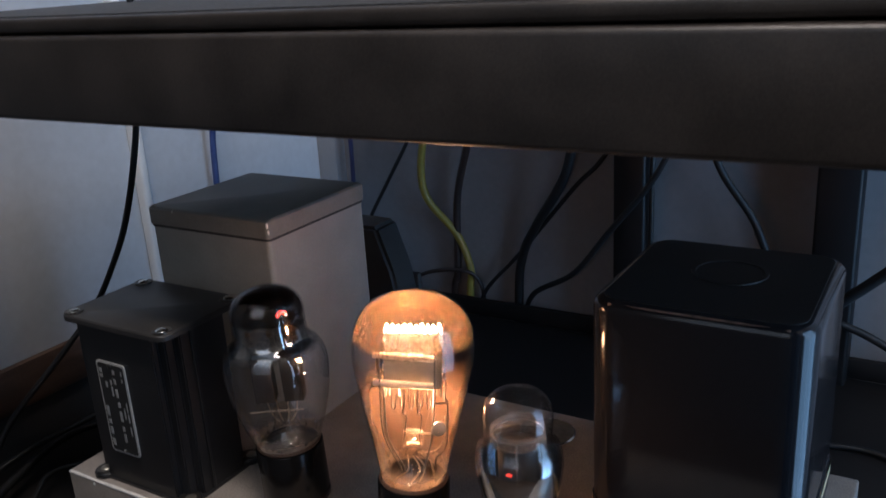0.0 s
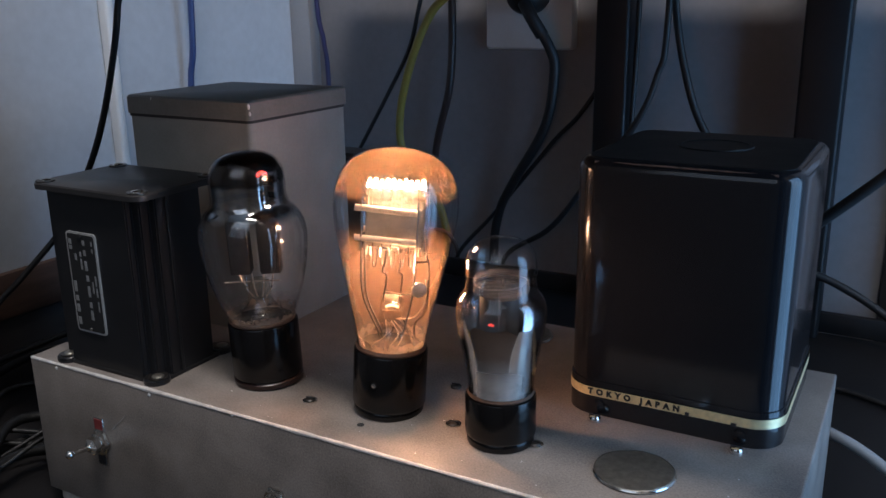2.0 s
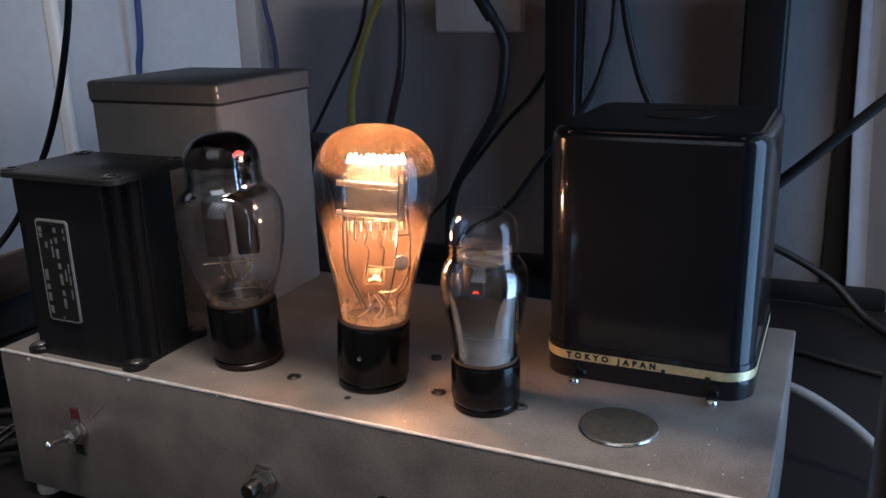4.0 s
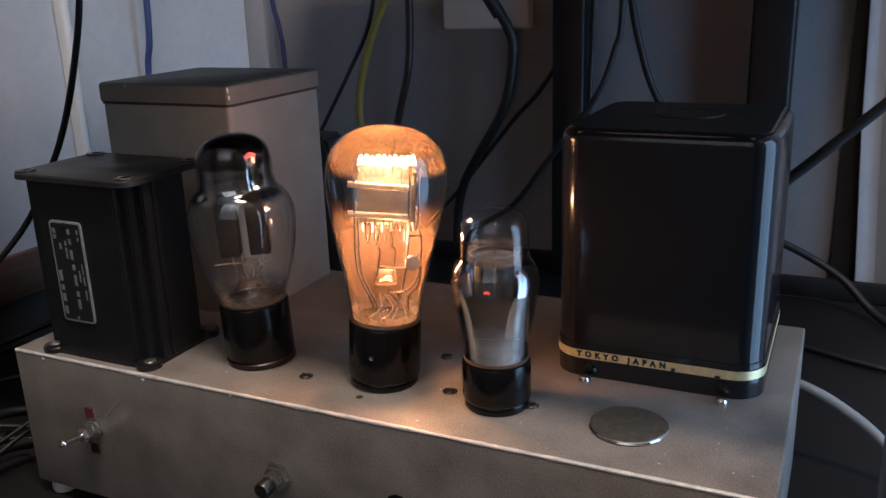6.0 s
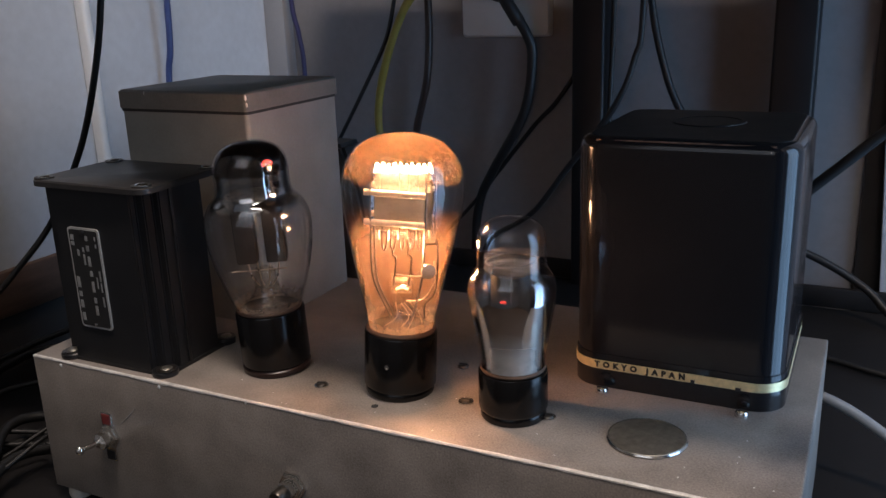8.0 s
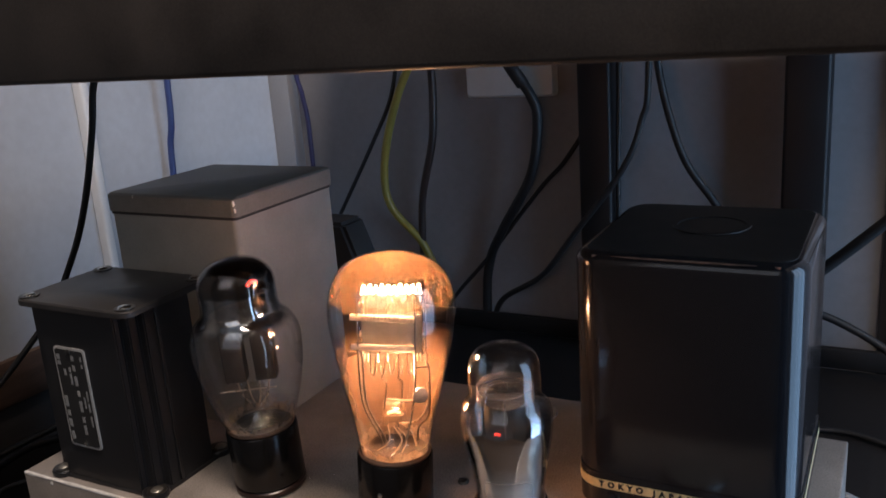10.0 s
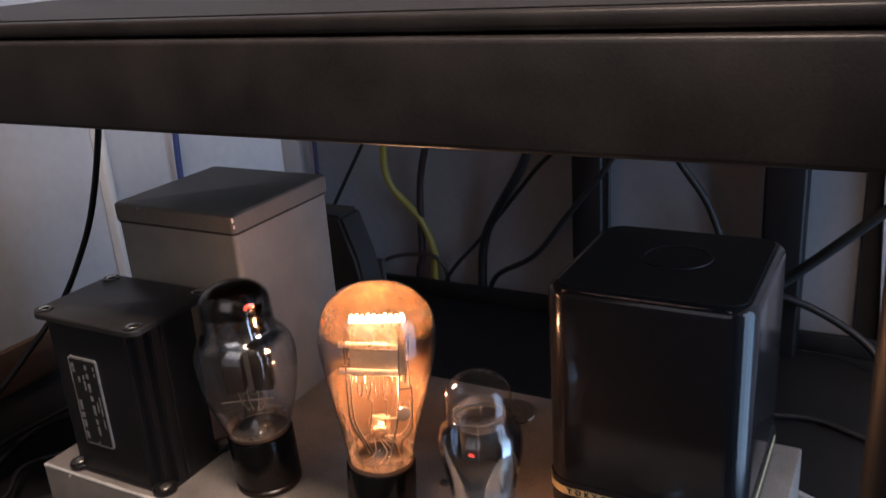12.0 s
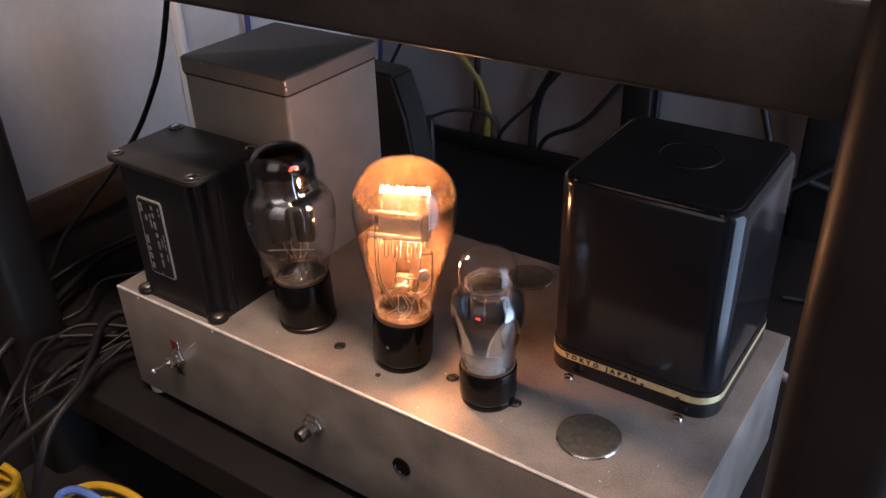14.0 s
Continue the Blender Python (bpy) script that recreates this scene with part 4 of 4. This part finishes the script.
part("plug", turned(lathe([(0.018, 0.0), (0.0195, 0.004), (0.0195, 0.020), (0.016, 0.028), (0.0085, 0.034), (0.006, 0.036)], 36), pose(0.088, WALL_Y - 0.0109, 0.270, 90, 0, 0)), M_CABLE, plug, "round black plug")
part("strain_relief", sweep([(0.092, WALL_Y - 0.042, 0.262), (0.101, WALL_Y - 0.044, 0.248), (0.110, WALL_Y - 0.040, 0.232)], 0.0062, 12), M_CABLE, plug)
part("cord", sweep([(0.106, 0.468, 0.240), (0.117, 0.470, 0.222), (0.121, 0.474, 0.200), (0.110, 0.480, 0.148), (0.073, 0.492, 0.090), (0.053, 0.500, 0.054), (0.046, 0.502, 0.005), (0.046, 0.502, -0.12)], 0.0048, 12), M_CABLE, plug)


def cable(name, pts, r, material, label, n=8):
    c = thing(name, (0, 0, 0), label, "cable", group="loose cables")
    part("cord", sweep(pts, r, 10, n), material, c)
    return c


cable("signal_cable", [(-0.050, 0.150, 0.60), (-0.060, 0.150, 0.32), (-0.071, 0.150, 0.260), (-0.083, 0.150, 0.222), (-0.101, 0.150, 0.180), (-0.122, 0.150, 0.145), (-0.156, 0.147, 0.098), (-0.166, 0.115, 0.066), (-0.170, 0.065, 0.030), (-0.172, 0.03, SHELF + 0.004), (-0.165, -0.01, SHELF + 0.003)], 0.0024, M_CABLE, "thin black cable hanging past the transformer")
cable("blue_cable", [(-0.170, 0.33, 0.60), (-0.176, 0.325, 0.26), (-0.185, 0.325, 0.190), (-0.188, 0.32, 0.06), (-0.180, 0.30, SHELF + 0.004)], 0.0030, M_CABLE_BLUE, "blue cable hanging by the side wall")
cable("navy_cable", [(-0.165, 0.492, 0.50), (-0.160, 0.492, 0.275), (-0.153, 0.492, 0.225), (-0.149, 0.492, 0.186), (-0.152, 0.492, 0.08), (-0.15, 0.47, SHELF + 0.003)], 0.0026, M_CABLE_NAVY, "thin navy cable against the back wall")
cable("thin_black_cable", [(-0.010, 0.480, 0.42), (-0.020, 0.480, 0.29), (-0.028, 0.480, 0.250), (-0.039, 0.480, 0.216), (-0.065, 0.480, 0.172), (-0.100, 0.480, 0.117), (-0.122, 0.480, 0.082), (-0.140, 0.46, 0.03), (-0.14, 0.42, SHELF + 0.003)], 0.0021, M_CABLE, "thin black cable drooping behind the can")
cable("yellow_cable", [(0.080, 0.478, 0.42), (0.045, 0.478, 0.305), (0.015, 0.480, 0.275), (-0.012, 0.480, 0.252), (-0.036, 0.480, 0.205), (-0.054, 0.485, 0.150), (-0.053, 0.490, 0.108), (-0.024, 0.499, 0.068), (-0.011, 0.5022, 0.030), (-0.013, 0.5025, -0.003), (-0.014, 0.5025, -0.12)], 0.0042, M_CABLE_YELLOW, "yellow cable bending in front of the wall")
cable("brown_cable", [(0.006, 0.490, 0.50), (0.006, 0.490, 0.36), (0.006, 0.490, 0.255), (0.0055, 0.490, 0.217), (0.001, 0.490, 0.175), (-0.020, 0.498, 0.110), (-0.027, 0.502, 0.026), (-0.033, 0.5035, -0.002), (-0.034, 0.5035, -0.12)], 0.0040, M_CABLE_BROWN, "dark brown cable hanging on the wall")
cable("thin_black_cable", [(0.195, 0.503, 0.290), (0.168, 0.488, 0.204), (0.143, 0.484, 0.161), (0.113, 0.492, 0.131), (0.050, 0.498, 0.055), (0.006, 0.502, 0.006), (-0.001, 0.503, -0.03), (-0.002, 0.503, -0.12)], 0.0022, M_CABLE, "thin black cable crossing behind the mains lead")
cable("black_cable", [(0.232, 0.45, 0.50), (0.228, 0.455, 0.250), (0.221, 0.457, 0.201), (0.203, 0.457, 0.157), (0.157, 0.466, 0.098), (0.118, 0.476, 0.050), (0.064, 0.498, 0.012), (0.052, 0.5035, -0.03), (0.050, 0.5035, -0.12)], 0.0028, M_CABLE, "black cable looping down from the shelf")
cable("black_cable", [(0.220, 0.478, 0.42), (0.2235, 0.479, 0.300), (0.2290, 0.480, 0.246), (0.2385, 0.480, 0.203), (0.254, 0.480, 0.160), (0.287, 0.480, 0.110), (0.31, 0.47, 0.04), (0.31, 0.44, SHELF + 0.004)], 0.0034, M_CABLE, "black cable falling behind the lacquered transformer")
cable("black_cable", [(0.198, 0.475, 0.50), (0.197, 0.475, 0.245), (0.195, 0.475, 0.155), (0.194, 0.475, 0.03), (0.198, 0.45, SHELF + 0.003)], 0.0024, M_CABLE, "black cable beside the rear post")
cable("black_cable", [(0.345, 0.30, 0.10), (0.384, 0.300, 0.136), (0.430, 0.300, 0.181), (0.470, 0.30, 0.22), (0.52, 0.30, 0.27)], 0.0036, M_CABLE, "black cable slanting up behind the transformer")
cable("black_cable", [(0.340, 0.46, 0.048), (0.376, 0.465, 0.036), (0.417, 0.462, 0.014), (0.446, 0.440, SHELF + 0.008), (0.475, 0.40, SHELF + 0.004)], 0.0034, M_CABLE, "black cable resting on the shelf by the wall")
cable("brown_cable", [(-0.120, 0.497, -0.02), (-0.098, 0.495, 0.004), (-0.077, 0.490, 0.014), (-0.053, 0.490, 0.025), (-0.022, 0.492, 0.030), (-0.004, 0.500, 0.022), (0.004, 0.5035, -0.01), (0.005, 0.5035, -0.12)], 0.0022, M_CABLE_BROWN, "thin brown cable looping low along the wall")
cable("thin_black_cable", [(0.36, 0.36, SHELF + 0.003), (0.393, 0.365, SHELF + 0.003), (0.43, 0.350, SHELF + 0.003), (0.49, 0.33, SHELF + 0.003)], 0.0022, M_CABLE, "thin black cable lying on the shelf")
cable("grey_mains_lead", [(0.365, 0.1815, 0.034), (0.378, 0.198, 0.037), (0.399, 0.193, 0.035), (0.417, 0.190, 0.029), (0.438, 0.186, 0.017), (0.458, 0.178, 0.001), (0.475, 0.165, SHELF + 0.005), (0.520, 0.14, SHELF + 0.004)], 0.0031, M_CABLE_GREY, "grey round mains lead leaving the chassis")

# black adapter behind the grey can
ad = bmesh.new()
sh = [(-0.060, SHELF), (0.066, SHELF), (0.064, 0.06), (0.056, 0.115), (0.043, 0.151), (-0.060, 0.153)]
lo = [ad.verts.new((x, 0.262, z)) for x, z in sh]
hi = [ad.verts.new((x, 0.292, z)) for x, z in sh]
ad.faces.new(lo), ad.faces.new(hi[::-1])
for i in range(6):
    ad.faces.new((lo[i], hi[i], hi[(i + 1) % 6], lo[(i + 1) % 6]))
bmesh.ops.bevel(ad, geom=list(ad.edges), offset=0.003, segments=2, affect="EDGES")
adapter = thing("power_adapter", (0, 0, 0), "black plastic box with slanted corner behind the can", "adapter")
part("housing", ad, M_DEVICE, adapter)
part("rear_cover", B((-0.056, 0.2925, SHELF), (0.060, 0.298, 0.105), 0.002, 2), M_DEVICE, adapter)

# cable bundle beside the chassis
random.seed(21)
S = SHELF
BUNDLE = [
    ([(-0.05, 0.19, S + 0.004), (-0.100, 0.160, S + 0.020), (-0.151, 0.125, 0.004), (-0.160, 0.092, 0.002), (-0.144, 0.042, 0.0), (-0.121, -0.001, 0.002), (-0.110, -0.042, -0.002), (-0.105, -0.10, -0.05), (-0.10, -0.12, -0.12)], 0.0042),
    ([(-0.04, 0.13, S + 0.004), (-0.090, 0.105, S + 0.016), (-0.131, 0.068, -0.002), (-0.108, 0.030, -0.002), (-0.124, -0.004, -0.008), (-0.150, -0.05, -0.02), (-0.16, -0.09, -0.07)], 0.0026),
    ([(-0.03, 0.06, S + 0.003), (-0.078, 0.021, 0.0), (-0.091, -0.001, 0.0), (-0.079, -0.033, -0.002), (-0.062, -0.055, -0.010), (-0.046, -0.066, -0.030), (-0.050, -0.07, -0.07)], 0.0022),
    ([(-0.03, 0.09, S + 0.004), (-0.077, 0.039, 0.0), (-0.043, -0.011, 0.0), (-0.026, -0.042, -0.006), (-0.040, -0.094, -0.030), (-0.060, -0.12, -0.07)], 0.0042),
    ([(-0.012, 0.05, S + 0.004), (-0.036, 0.008, 0.0), (-0.022, -0.035, -0.002), (-0.016, -0.062, -0.010), (-0.012, -0.082, -0.030), (-0.020, -0.10, -0.09)], 0.0040),
    ([(-0.05, 0.04, S + 0.003), (-0.094, -0.011, 0.0), (-0.074, -0.046, -0.002), (-0.062, -0.073, -0.012), (-0.07, -0.10, -0.05)], 0.0026),
    ([(-0.03, 0.24, S + 0.030), (-0.10, 0.16, S + 0.045), (-0.15, 0.09, S + 0.030), (-0.17, 0.02, S + 0.010), (-0.175, -0.06, S - 0.02)], 0.0030),
    ([(-0.02, 0.18, S + 0.005), (-0.055, 0.09, S + 0.006), (-0.07, 0.02, S + 0.006), (-0.062, -0.04, S + 0.002), (-0.07, -0.08, S - 0.04)], 0.0032),
]
for k in range(3):
    bx, by = random.uniform(-0.03, -0.012), random.uniform(0.10, 0.20)
    mx_, ex = random.uniform(-0.10, -0.03), random.uniform(-0.14, -0.01)
    BUNDLE.append(([(bx, by, S + random.uniform(0.004, 0.02)), (mx_ * 0.7, by - 0.08, S + random.uniform(0.010, 0.03)), (mx_, random.uniform(-0.02, 0.02), S + random.uniform(0.004, 0.015)), ((mx_ + ex) / 2, random.uniform(-0.07, -0.045), S - 0.005), (ex, random.uniform(-0.11, -0.08), S - random.uniform(0.04, 0.09))], random.uniform(0.0013, 0.0024)))
for pts, r in BUNDLE:
    cable("cable", pts, r * 0.8, M_CABLE_GLOSS, "black cable in the tangle beside the chassis")

# equipment below with coloured wires on it
device = thing("lower_device", (0, 0, 0), "black equipment case on the bottom shelf", "device")
part("case", B((-0.14, -0.156, -0.40), (0.36, 0.30, -0.1395), 0.003, 2), M_DEVICE, device)
part("lid", B((-0.142, -0.158, -0.139), (0.362, 0.302, -0.137), 0.0008, 2), M_DEVICE, device)
part("front_panel", B((-0.142, -0.162, -0.40), (0.362, -0.1582, -0.139), 0.001, 2), M_DEVICE, device)
for k, (cx, cy, rr, m, lab) in enumerate(((0.004, -0.062, 0.044, M_WIRE_YELLOW, "coil of orange-yellow wire"), (-0.018, -0.066, 0.020, M_WIRE_BLUE, "coil of blue wire"), (-0.115, -0.085, 0.030, M_WIRE_YELLOW, "small coil of orange-yellow wire"))):
    pts = [(cx + (rr + 0.003 * math.sin(i * 1.7)) * math.cos(i * 0.5), cy + 0.7 * (rr + 0.002 * math.cos(i * 2.1)) * math.sin(i * 0.5), -0.1310 + (0.010 if k == 1 else 0.0) + 0.0011 * i + 0.004 * math.sin(i * 0.5 + k)) for i in range(34)]
    coil = thing("wire_coil", (0, 0, 0), lab + " lying on the lower equipment", "wire", group="coloured wires")
    part("strand", sweep(pts, 0.0032, 8, 4), m, coil)
